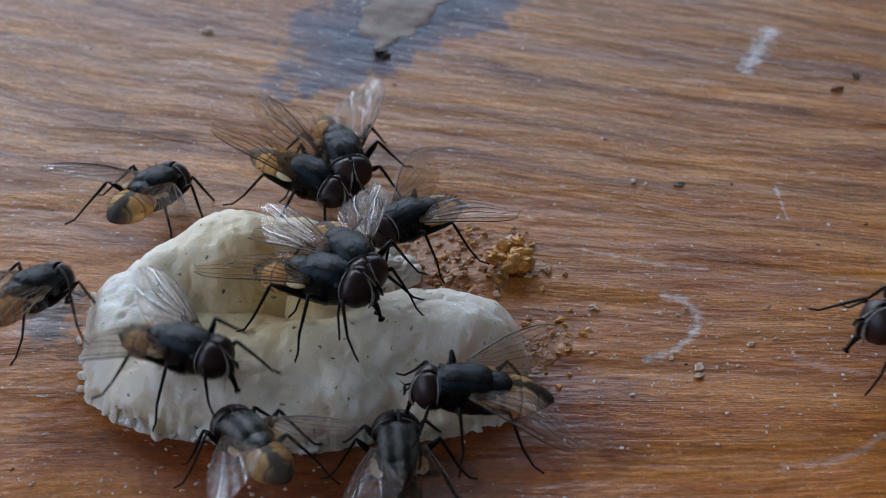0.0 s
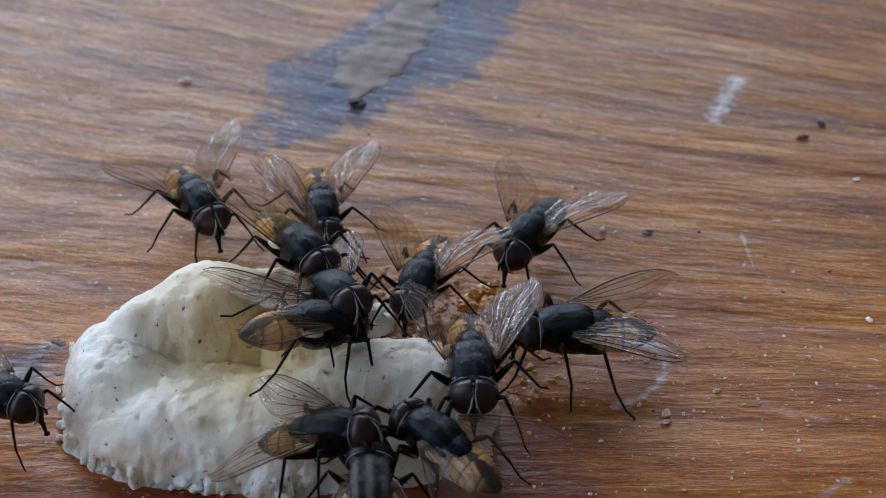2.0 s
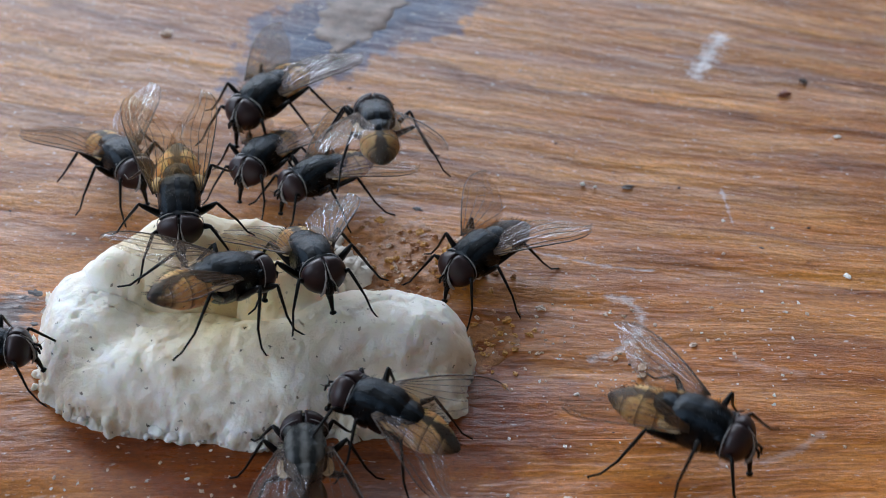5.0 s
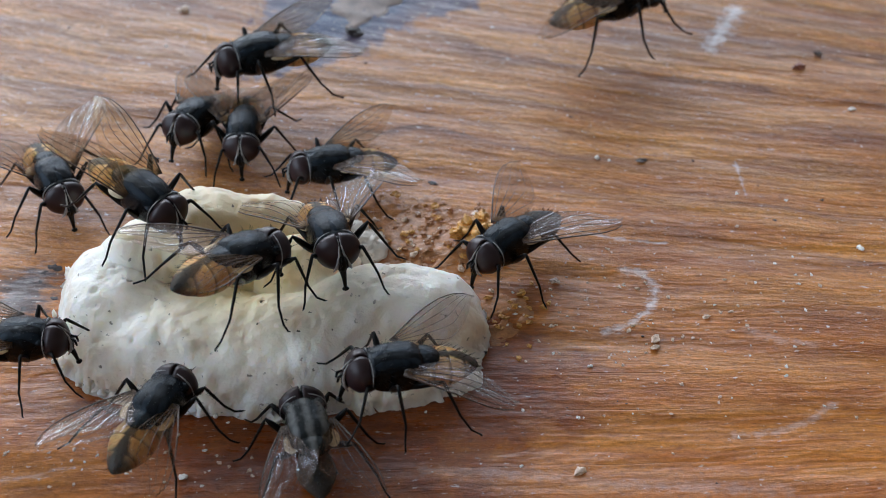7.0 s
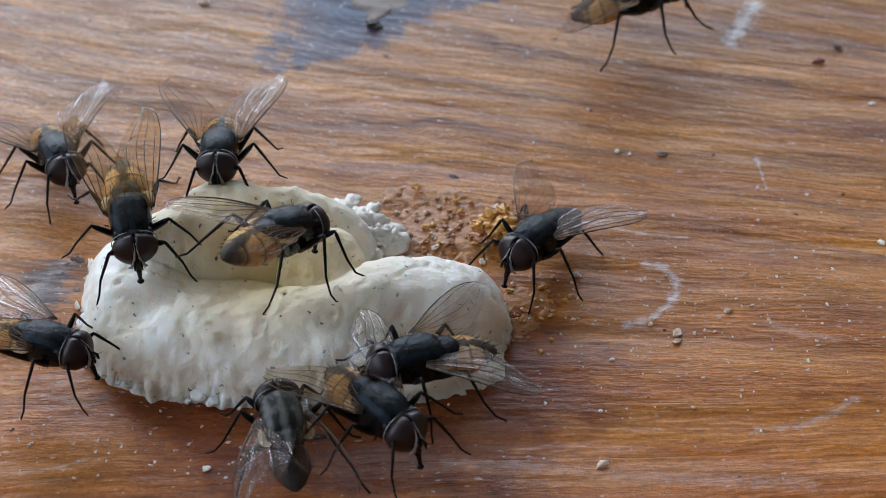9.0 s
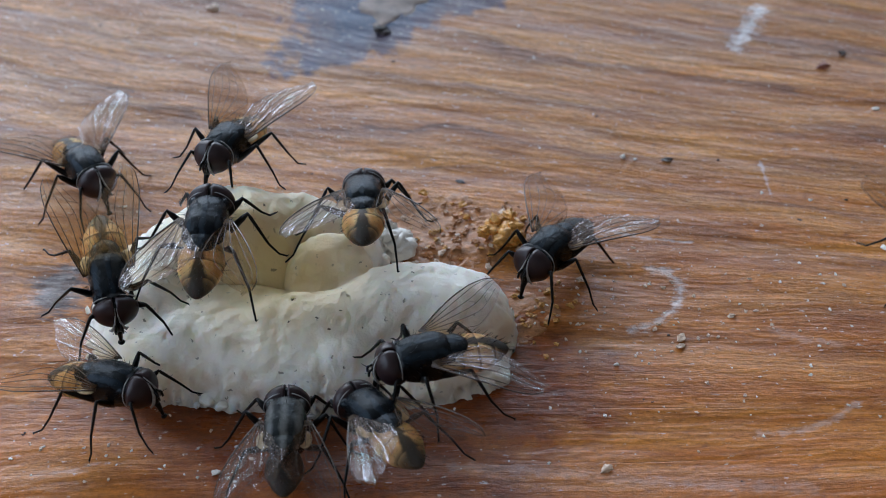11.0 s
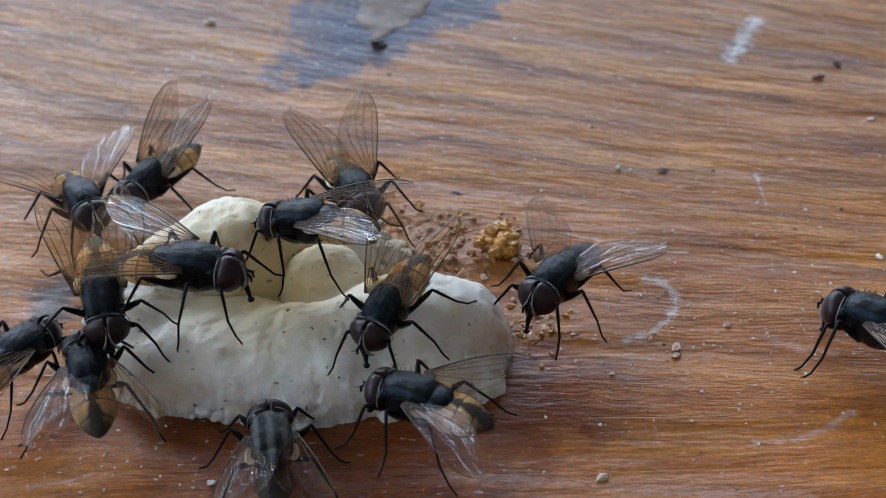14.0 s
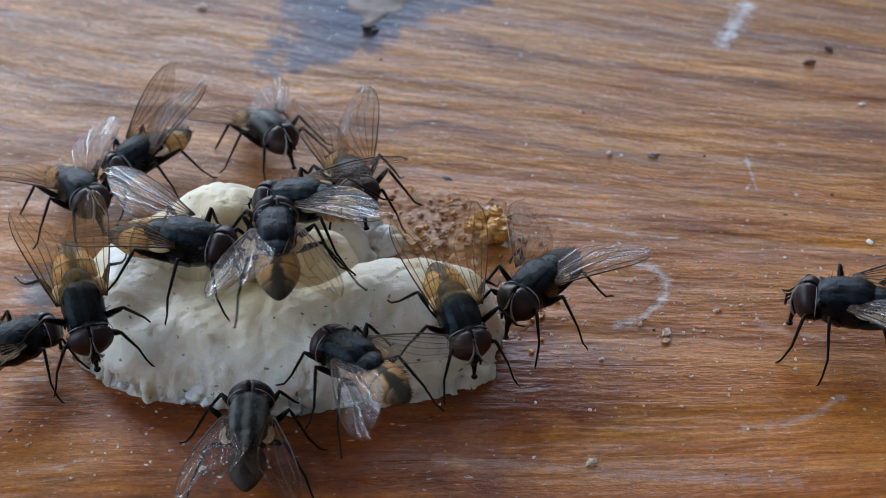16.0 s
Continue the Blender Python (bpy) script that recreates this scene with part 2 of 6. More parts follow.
    col = mix(n, l, math_node(n, l, "MULTIPLY", dust, keep), col, (0.62, 0.56, 0.48))
    # short pale dashes along the grain: glints painted as colour
    glint_flecks = streak(1.6, 4.2, 1.0, 3.0, 0.6, 0.0, 31.0)
    fl = ramp(n, l, math_node(n, l, "ADD", glint_flecks, math_node(n, l, "MULTIPLY", far01, 0.02)), [(0.65, grey(0)), (0.71, grey(0.65))])
    col = mix(n, l, fl, col, (0.66, 0.58, 0.52))
    # scratches: bleached, frayed fibres along worn lines
    fray = put(n, l, "ShaderNodeTexNoise", {"noise_dimensions": "2D"}, Vector=put(n, l, "ShaderNodeCombineXYZ", X=math_node(n, l, "MULTIPLY", x, 0.55), Y=y, Z=0.0).outputs[0], Scale=2.2, Detail=6.0, Roughness=0.7).outputs[0]
    scratch = None
    for wide, strong, pts in SCRATCHES:
        near_line = None
        for (ax, ay), (bx, by) in zip(pts, pts[1:]):
            px, py, sx, sy = math_node(n, l, "SUBTRACT", x, ax), math_node(n, l, "SUBTRACT", y, ay), bx - ax, by - ay
            t = math_node(n, l, "ADD", math_node(n, l, "MULTIPLY", px, sx / (sx * sx + sy * sy)), math_node(n, l, "MULTIPLY", py, sy / (sx * sx + sy * sy)), clamp=True)
            qx, qy = math_node(n, l, "SUBTRACT", px, math_node(n, l, "MULTIPLY", t, sx)), math_node(n, l, "SUBTRACT", py, math_node(n, l, "MULTIPLY", t, sy))
            one = math_node(n, l, "SQRT", math_node(n, l, "ADD", math_node(n, l, "MULTIPLY", qx, qx), math_node(n, l, "MULTIPLY", qy, qy)))
            near_line = one if near_line is None else math_node(n, l, "MINIMUM", near_line, one)
        one = math_node(n, l, "SUBTRACT", 1.0, math_node(n, l, "DIVIDE", near_line, wide))
        one = math_node(n, l, "ADD", one, math_node(n, l, "MULTIPLY", math_node(n, l, "SUBTRACT", fray, 0.5), 4.0))
        one = math_node(n, l, "MULTIPLY", math_node(n, l, "MULTIPLY", one, 1.0, clamp=True), strong)
        scratch = one if scratch is None else math_node(n, l, "MAXIMUM", scratch, one)
    col = mix(n, l, scratch, col, mix(n, l, 0.6, (0.66, 0.62, 0.62), fcol, "MULTIPLY"))
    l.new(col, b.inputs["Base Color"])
    rough = put(n, l, "ShaderNodeMapRange", i0=fine, i1=0.35, i2=0.65, i3=0.42, i4=0.30).outputs[0]
    rough = math_node(n, l, "SUBTRACT", rough, math_node(n, l, "MULTIPLY", damp_shade, 0.06))
    l.new(rough, b.inputs["Roughness"])
    b.inputs["Specular IOR Level"].default_value = 0.36
    # relief mostly along the grain, so that the sheen breaks into long slivers
    hgt = None
    for source, share in ((lines, 0.25), (thin, 0.55), (crisp, 0.6), (worn, 0.25), (fine, 0.45), (pores, 0.25), (grit, 0.2)):
        one = math_node(n, l, "MULTIPLY", source, share)
        hgt = one if hgt is None else math_node(n, l, "ADD", hgt, one)
    hgt = math_node(n, l, "SUBTRACT", hgt, math_node(n, l, "MULTIPLY", crack, 0.2))
    hgt = math_node(n, l, "MULTIPLY", hgt, math_node(n, l, "ADD", 0.65, math_node(n, l, "MULTIPLY", far01, 0.6)))
    hgt = math_node(n, l, "MULTIPLY", hgt, ramp(n, l, streak(0.06, 0.22, 1.0, 4.0, 0.6, 0.0, 151.0), [(0.36, grey(0.35)), (0.62, grey(1.3))]))
    hgt = math_node(n, l, "SUBTRACT", hgt, math_node(n, l, "MULTIPLY", scratch, 0.25))
    bump = put(n, l, "ShaderNodeBump", Strength=1.0, Distance=0.00015, Height=hgt)
    l.new(bump.outputs[0], b.inputs["Normal"])
    return m


def simple(name, color, rough=0.5, vary=0.25, scale=2.0, bump=0.0, spec=0.5, metal=0.0):
    """A plain surface with two scales of unevenness; scale is per millimetre."""
    m, n, l, b = material(name)
    co = put(n, l, "ShaderNodeTexCoord").outputs["Object"]
    mmco = put(n, l, "ShaderNodeVectorMath", {"operation": "SCALE"}, i0=co, Scale=1000.0).outputs[0]
    a = put(n, l, "ShaderNodeTexNoise", Vector=mmco, Scale=scale, Detail=4.0).outputs[0]
    c = put(n, l, "ShaderNodeTexNoise", Vector=mmco, Scale=scale * 5, Detail=2.0).outputs[0]
    f = math_node(n, l, "ADD", math_node(n, l, "MULTIPLY", a, 0.7), math_node(n, l, "MULTIPLY", c, 0.3))
    lo, hi = tuple(v * (1 - vary) for v in color), tuple(min(1, v * (1 + vary)) for v in color)
    l.new(ramp(n, l, f, [(0.3, lo), (0.7, hi)]), b.inputs["Base Color"])
    l.new(put(n, l, "ShaderNodeMapRange", i0=c, i1=0.3, i2=0.7, i3=max(0.02, rough - 0.08), i4=rough + 0.08).outputs[0], b.inputs["Roughness"])
    b.inputs["Specular IOR Level"].default_value, b.inputs["Metallic"].default_value = spec, metal
    if bump:
        l.new(put(n, l, "ShaderNodeBump", Strength=bump, Distance=0.00015, Height=f).outputs[0], b.inputs["Normal"])
    return m


def cheese_material():
    m, n, l, b = material("white_curd")
    co = put(n, l, "ShaderNodeTexCoord").outputs["Object"]
    mmco = put(n, l, "ShaderNodeVectorMath", {"operation": "SCALE"}, i0=co, Scale=1000.0).outputs[0]
    big = put(n, l, "ShaderNodeTexNoise", Vector=mmco, Scale=0.22, Detail=4.0, Roughness=0.55).outputs[0]
    col = ramp(n, l, big, [(0.44, (0.95, 0.92, 0.86)), (0.58, (0.94, 0.89, 0.80)), (0.75, (0.92, 0.83, 0.66))])
    up = put(n, l, "ShaderNodeSeparateXYZ", Vector=mmco).outputs[2]
    col = mix(n, l, ramp(n, l, math_node(n, l, "DIVIDE", up, 8.0), [(0.40, grey(0)), (0.60, grey(0.6))]), col, (0.87, 0.81, 0.66))
    # butter-yellow hollow below the hump
    off = put(n, l, "ShaderNodeVectorMath", {"operation": "SUBTRACT"}, i0=mmco, i1=(-5.2, 3.2, 3.8)).outputs[0]
    dist = put(n, l, "ShaderNodeVectorMath", {"operation": "LENGTH"}, i0=off).outputs[1]
    dist = math_node(n, l, "ADD", dist, math_node(n, l, "MULTIPLY", big, 3.0))
    col = mix(n, l, ramp(n, l, math_node(n, l, "DIVIDE", dist, 8.4), [(0.35, grey(0.95)), (1.0, grey(0))]), col, (0.85, 0.67, 0.34))
    # coloured spots; the last two paint the tan shading of the front face
    for centre, size, tint in (((-8.3, -2.2, 1.3), 0.60, (0.62, 0.33, 0.07)), ((-11.0, -2.1, 1.2), 0.42, (0.50, 0.55, 0.22)), ((-2.2, 4.6, 3.2), 0.9, (0.72, 0.50, 0.14)), ((2.6, -1.4, 1.8), 1.9, (0.72, 0.57, 0.36)), ((6.4, 0.6, 1.6), 1.3, (0.74, 0.58, 0.36))):
        away = put(n, l, "ShaderNodeVectorMath", {"operation": "SUBTRACT"}, i0=mmco, i1=centre).outputs[0]
        away = put(n, l, "ShaderNodeVectorMath", {"operation": "LENGTH"}, i0=away).outputs[1]
        away = math_node(n, l, "ADD", away, math_node(n, l, "MULTIPLY", big, size))
        col = mix(n, l, ramp(n, l, math_node(n, l, "DIVIDE", away, size * 2), [(0.35, grey(0.75)), (0.75, grey(0))]), col, tint)
    # tan patches low on the lump: soaked curd and painted shading of its front
    blot = put(n, l, "ShaderNodeTexNoise", Vector=mmco, Scale=0.33, Detail=5.0, Roughness=0.6).outputs[0]
    low = put(n, l, "ShaderNodeMapRange", i0=up, i1=3.4, i2=1.2, i3=-0.10, i4=0.05).outputs[0]
    col = mix(n, l, ramp(n, l, math_node(n, l, "ADD", blot, low), [(0.47, grey(0)), (0.62, grey(0.7))]), col, (0.76, 0.65, 0.50))
    # herb-dark specks of uneven shape
    shift = put(n, l, "ShaderNodeTexNoise", Vector=mmco, Scale=4.0, Detail=2.0).outputs["Color"]
    bent = put(n, l, "ShaderNodeVectorMath", {"operation": "ADD"}, i0=mmco, i1=put(n, l, "ShaderNodeVectorMath", {"operation": "SCALE"}, i0=shift, Scale=0.45).outputs[0]).outputs[0]
    sp = put(n, l, "ShaderNodeTexVoronoi", Vector=bent, Scale=1.7)
    dot = ramp(n, l, sp.outputs["Distance"], [(0.11, grey(1)), (0.18, grey(0))])
    keep = ramp(n, l, put(n, l, "ShaderNodeTexWhiteNoise", Vector=sp.outputs["Position"]).outputs[0], [(0.35, grey(0)), (0.95, grey(0.95))])
    col = mix(n, l, math_node(n, l, "MULTIPLY", dot, keep), col, (0.10, 0.075, 0.045))
    l.new(col, b.inputs["Base Color"])
    b.inputs["Roughness"].default_value = 0.5
    b.inputs["Specular IOR Level"].default_value = 0.4
    b.inputs["Subsurface Weight"].default_value = 0.45
    b.inputs["Subsurface Radius"].default_value = (1.0, 0.75, 0.5)
    b.inputs["Subsurface Scale"].default_value = 0.0012
    f1 = put(n, l, "ShaderNodeTexNoise", Vector=mmco, Scale=2.6, Detail=5.0, Roughness=0.6).outputs[0]
    f2 = put(n, l, "ShaderNodeTexVoronoi", {"feature": "SMOOTH_F1"}, Vector=mmco, Scale=1.3).outputs["Distance"]
    f3 = put(n, l, "ShaderNodeTexNoise", Vector=mmco, Scale=9.0, Detail=4.0, Roughness=0.65).outputs[0]
    h = math_node(n, l, "ADD", math_node(n, l, "MULTIPLY", f1, 0.6), math_node(n, l, "ADD", math_node(n, l, "MULTIPLY", f2, 0.25), math_node(n, l, "MULTIPLY", f3, 0.25)))
    l.new(put(n, l, "ShaderNodeBump", Strength=0.55, Distance=0.0003, Height=h).outputs[0], b.inputs["Normal"])
    return m


def thorax_material(name, dark, mid, pale):
    m, n, l, b = material(name)
    co = put(n, l, "ShaderNodeTexCoord").outputs["Object"]
    mmco = put(n, l, "ShaderNodeVectorMath", {"operation": "SCALE"}, i0=co, Scale=1000.0).outputs[0]
    sep = put(n, l, "ShaderNodeSeparateXYZ", Vector=mmco)
    nz = put(n, l, "ShaderNodeTexNoise", Vector=mmco, Scale=3.0, Detail=4.0).outputs[0]
    # four dark stripes along a dusted back
    s = math_node(n, l, "COSINE", math_node(n, l, "MULTIPLY", sep.outputs[1], 9.0))
    s = math_node(n, l, "ADD", math_node(n, l, "MULTIPLY", s, 0.42), math_node(n, l, "MULTIPLY", nz, 1.1))
    top = put(n, l, "ShaderNodeMapRange", i0=sep.outputs[2], i1=1.9, i2=2.8).outputs[0]
    dusty = ramp(n, l, s, [(0.25, dark), (0.60, mid), (0.95, pale)])
    col = mix(n, l, top, (0.007, 0.007, 0.008), dusty)
    # silvery dust on the shoulders
    front = math_node(n, l, "SUBTRACT", 1.0, math_node(n, l, "ABSOLUTE", math_node(n, l, "DIVIDE", math_node(n, l, "SUBTRACT", sep.outputs[0], 1.22), 0.22)), clamp=True)
    patchy = ramp(n, l, math_node(n, l, "MULTIPLY", front, put(n, l, "ShaderNodeTexNoise", Vector=mmco, Scale=2.2, Detail=2.0).outputs[0]), [(0.30, grey(0)), (0.50, grey(0.35))])
    col = mix(n, l, patchy, col, (0.16, 0.165, 0.17))
    l.new(col, b.inputs["Base Color"])
    l.new(put(n, l, "ShaderNodeMapRange", i0=nz, i1=0.3, i2=0.7, i3=0.10, i4=0.25).outputs[0], b.inputs["Roughness"])
    b.inputs["Specular IOR Level"].default_value = 0.13
    b.inputs["Specular Tint"].default_value = (0.70, 0.86, 1.0, 1)
    b.inputs["Coat Weight"].default_value, b.inputs["Coat Roughness"].default_value = 0.07, 0.05
    b.inputs["Coat Tint"].default_value = (0.82, 0.93, 1.0, 1)
    g = put(n, l, "ShaderNodeTexNoise", Vector=mmco, Scale=3.4, Detail=5.0, Roughness=0.6).outputs[0]
    l.new(put(n, l, "ShaderNodeBump", Strength=0.7, Distance=0.00012, Height=g).outputs[0], b.inputs["Normal"])
    hair = put(n, l, "ShaderNodeTexNoise", Vector=mmco, Scale=11.0, Detail=4.0, Roughness=0.7).outputs[0]
    l.new(put(n, l, "ShaderNodeBump", Strength=1.0, Distance=0.00010, Height=hair).outputs[0], b.inputs["Coat Normal"])
    return m


def abdomen_material(name, amber_lo, amber_hi):
    m, n, l, b = material(name)
    co = put(n, l, "ShaderNodeTexCoord").outputs["Object"]
    mmco = put(n, l, "ShaderNodeVectorMath", {"operation": "SCALE"}, i0=co, Scale=1000.0).outputs[0]
    sep = put(n, l, "ShaderNodeSeparateXYZ", Vector=mmco)
    nz = put(n, l, "ShaderNodeTexNoise", Vector=mmco, Scale=1.3, Detail=5.0, Roughness=0.65).outputs[0]
    side = math_node(n, l, "ABSOLUTE", sep.outputs[1])
    side = math_node(n, l, "ADD", side, math_node(n, l, "MULTIPLY", math_node(n, l, "SUBTRACT", nz, 0.5), 0.35))
    amber = ramp(n, l, nz, [(0.3, amber_lo), (0.7, amber_hi)])
    # the median stripe widens on every ring and towards the tip
    ring = math_node(n, l, "FRACT", math_node(n, l, "MULTIPLY", math_node(n, l, "ADD", sep.outputs[0], 10.0), 1.22))
    back = put(n, l, "ShaderNodeMapRange", i0=sep.outputs[0], i1=-1.6, i2=-3.6, i3=0.0, i4=0.22).outputs[0]
    wide = math_node(n, l, "SUBTRACT", side, math_node(n, l, "ADD", back, math_node(n, l, "MULTIPLY", math_node(n, l, "SUBTRACT", 1.0, ring), 0.14)))
    col = mix(n, l, ramp(n, l, wide, [(-0.05, grey(0.95)), (0.03, grey(0.75)), (0.16, grey(0))]), amber, (0.026, 0.022, 0.019))
    col = mix(n, l, ramp(n, l, ring, [(0.0, grey(0.8)), (0.10, grey(0.5)), (0.25, grey(0))]), col, (0.05, 0.035, 0.02))
    tip = put(n, l, "ShaderNodeMapRange", i0=sep.outputs[0], i1=-3.0, i2=-3.7).outputs[0]
    col = mix(n, l, math_node(n, l, "MULTIPLY", tip, 0.9), col, (0.050, 0.044, 0.038))
    rnd = put(n, l, "ShaderNodeObjectInfo").outputs["Random"]
    col = mix(n, l, ramp(n, l, rnd, [(0.70, grey(0)), (0.95, grey(0.4))]), col, (0.055, 0.045, 0.036))
    l.new(col, b.inputs["Base Color"])
    b.inputs["Roughness"].default_value = 0.48
    b.inputs["Specular IOR Level"].default_value = 0.18
    b.inputs["Subsurface Weight"].default_value = 0.45
    b.inputs["Subsurface Scale"].default_value = 0.0006
    g = put(n, l, "ShaderNodeTexNoise", Vector=mmco, Scale=8.0, Detail=2.0).outputs[0]
    l.new(put(n, l, "ShaderNodeBump", Strength=0.3, Distance=0.0001, Height=g).outputs[0], b.inputs["Normal"])
    return m


def wing_material(name, clear, milky, edge):
    m, n, l, b = material(name)
    co = put(n, l, "ShaderNodeTexCoord").outputs["Object"]
    mmco = put(n, l, "ShaderNodeVectorMath", {"operation": "SCALE"}, i0=co, Scale=1000.0).outputs[0]
    sep = put(n, l, "ShaderNodeSeparateXYZ", Vector=mmco)
    nz = put(n, l, "ShaderNodeTexNoise", Vector=mmco, Scale=0.7, Detail=2.0).outputs[0]
    root = put(n, l, "ShaderNodeMapRange", i0=sep.outputs[0], i1=-2.0, i2=0.0).outputs[0]
    # fine pleats that fan out from the root
    ang = math_node(n, l, "ARCTAN2", sep.outputs[1], math_node(n, l, "SUBTRACT", 1.6, sep.outputs[0]))
    ang = math_node(n, l, "ADD", ang, math_node(n, l, "MULTIPLY", nz, 0.08))
    pleat = put(n, l, "ShaderNodeTexNoise", {"noise_dimensions": "1D"}, W=ang, Scale=24.0, Detail=3.0, Roughness=0.6).outputs[0]
    tint = mix(n, l, root, clear, (0.80, 0.60, 0.34))
    pearl = ramp(n, l, nz, [(0.38, (0.86, 0.84, 0.86)), (0.5, (0.88, 0.82, 0.84)), (0.62, (0.78, 0.84, 0.82))])
    t = put(n, l, "ShaderNodeBsdfTransparent", Color=tint)
    g = put(n, l, "ShaderNodeBsdfGlossy", Color=pearl, Roughness=0.26)
    df = put(n, l, "ShaderNodeBsdfTranslucent", Color=mix(n, l, root, edge, (0.70, 0.42, 0.14)))
    a = n.new("ShaderNodeMixShader")
    l.new(math_node(n, l, "ADD", ramp(n, l, root, [(0.05, grey(milky)), (0.5, grey(0.06 + milky)), (1.0, grey(0.30 + milky))]), ramp(n, l, pleat, [(0.58, grey(0)), (0.70, grey(0.08))])), a.inputs[0])
    l.new(t.outputs[0], a.inputs[1])
    l.new(df.outputs[0], a.inputs[2])
    fr = put(n, l, "ShaderNodeFresnel", IOR=1.6)
    bm_ = put(n, l, "ShaderNodeBump", Strength=1.0, Distance=0.0005, Height=pleat)
    l.new(bm_.outputs[0], g.inputs["Normal"])
    c = n.new("ShaderNodeMixShader")
    sheen = math_node(n, l, "MULTIPLY", fr.outputs[0], ramp(n, l, pleat, [(0.40, grey(0.08)), (0.55, grey(0.22)), (0.68, grey(0.62))]), clamp=True)
    l.new(sheen, c.inputs[0])
    l.new(a.outputs[0], c.inputs[1])
    l.new(g.outputs[0], c.inputs[2])
    l.new(c.outputs[0], n["Material Output"].inputs["Surface"])
    return m


WOOD = wood_material()
CHEESE = cheese_material()
THORAX = thorax_material("blue_black_cuticle", (0.0008, 0.0011, 0.0016), (0.0014, 0.0022, 0.0034), (0.009, 0.0135, 0.019))
GREY_THORAX = thorax_material("dusty_grey_cuticle", (0.016, 0.017, 0.016), (0.065, 0.064, 0.058), (0.13, 0.127, 0.117))
WING = wing_material("clear_wing_membrane", (0.87, 0.83, 0.77), 0.14, (0.58, 0.50, 0.44))
PALE_WING = wing_material("pearly_wing_membrane", (0.90, 0.87, 0.86), 0.10, (0.70, 0.66, 0.64))
TAN_WING = wing_material("tan_wing_membrane", (0.90, 0.82, 0.68), 0.10, (0.72, 0.52, 0.28))
ABDOMEN = abdomen_material("amber_abdomen", (0.50, 0.23, 0.055), (0.86, 0.62, 0.30))
GREY_ABDOMEN = abdomen_material("dull_grey_abdomen", (0.030, 0.025, 0.021), (0.10, 0.066, 0.040))
CUTICLE = simple("black_leg_cuticle", (0.004, 0.0038, 0.0038), 0.34, 0.3, 4.0, 0.2, 0.17)
EYE = simple("dark_maroon_eye", (0.020, 0.0085, 0.0095), 0.40, 0.25, 3.0, 0.08, 0.35)
FACE = simple("silvery_face", (0.30, 0.29, 0.28), 0.45, 0.5, 5.0, 0.3)
VEIN = simple("dark_brown_vein", (0.060, 0.036, 0.020), 0.30, 0.3, 3.0)
SQUAMA = simple("cream_wing_scale", (0.60, 0.50, 0.33), 0.45, 0.2, 3.0)
PLASTER = simple("pale_plaster", (0.60, 0.58, 0.54), 0.8, 0.12, 0.004)
BOARDS = simple("brown_floorboards", (0.16, 0.10, 0.06), 0.6, 0.3, 0.02)
PAINT = simple("white_window_paint", (0.75, 0.74, 0.71), 0.5, 0.06, 0.02)


# ---- mesh helpers (millimetres in, metres out) ----
def link(name, bm, mat, parent=None, label="", smooth=True, scale=MM):
    me = bpy.data.meshes.new(name)
    if scale != 1:
        bmesh.ops.scale(bm, vec=(scale,) * 3, verts=bm.verts)
    bm.to_mesh(me)
    bm.free()
    if smooth:
        for p in me.polygons:
            p.use_smooth = True
    me.materials.append(mat)
    ob = new(name, me)
    ob.parent = parent
    if label:
        tagged(ob, label)
    return ob


def part(name, bm, mat, parent, label=""):
    return link(name, bm, mat, parent, label)


def raw(name, verts, faces, mat, parent=None, label="", smooth=True):
    me = bpy.data.meshes.new(name)
    me.from_pydata([tuple(c * MM for c in v) for v in verts], [], faces)
    if smooth:
        for p in me.polygons:
            p.use_smooth = True
    me.materials.append(mat)
    ob = new(name, me)
    ob.parent = parent
    if label:
        tagged(ob, label)
    return ob


def ellipsoid(bm, c, r, u=20, v=14, shape=None):
    made = bmesh.ops.create_uvsphere(bm, u_segments=u, v_segments=v, radius=1.0)["verts"]
    turn = Matrix.Rotation(radians(90), 3, "Y")
    for p in made:
        q = turn @ p.co
        if shape:
            q = Vector(shape(q))
        p.co = Vector((c[0] + q.x * r[0], c[1] + q.y * r[1], c[2] + q.z * r[2]))
    return made


def tube(bm, pts, radii, sides=7):
    """A tapered tube through points."""
    pts = [Vector(p) for p in pts]
    rings = []
    for i, (p, r) in enumerate(zip(pts, radii)):
        d = (pts[min(i + 1, len(pts) - 1)] - pts[max(i - 1, 0)]).normalized()
        a = d.orthogonal().normalized()
        if rings:
            a = (prev - d * prev.dot(d)).normalized()
        prev = a
        e = d.cross(a)
        rings.append([bm.verts.new(p + (a * math.cos(k * math.tau / sides) + e * math.sin(k * math.tau / sides)) * r) for k in range(sides)])
    for r0, r1 in zip(rings, rings[1:]):
        for k in range(sides):
            bm.faces.new((r0[k], r0[(k + 1) % sides], r1[(k + 1) % sides], r1[k]))
    bm.faces.new(rings[0][::-1])
    bm.faces.new(rings[-1])


def box_bm(bm, lo, hi):
    made = bmesh.ops.create_cube(bm, size=1.0)["verts"]
    for p in made:
        p.co = Vector([(a + b) / 2 + c * (b - a) for a, b, c in zip(lo, hi, p.co)])


def box(name, lo, hi, mat, parent=None, bevel=0.0):
    bm = bmesh.new()
    box_bm(bm, lo, hi)
    if bevel:
        bmesh.ops.bevel(bm, geom=bm.edges[:], offset=bevel, segments=2, affect="EDGES", profile=0.5)
    return link(name, bm, mat, parent, smooth=False, scale=1)


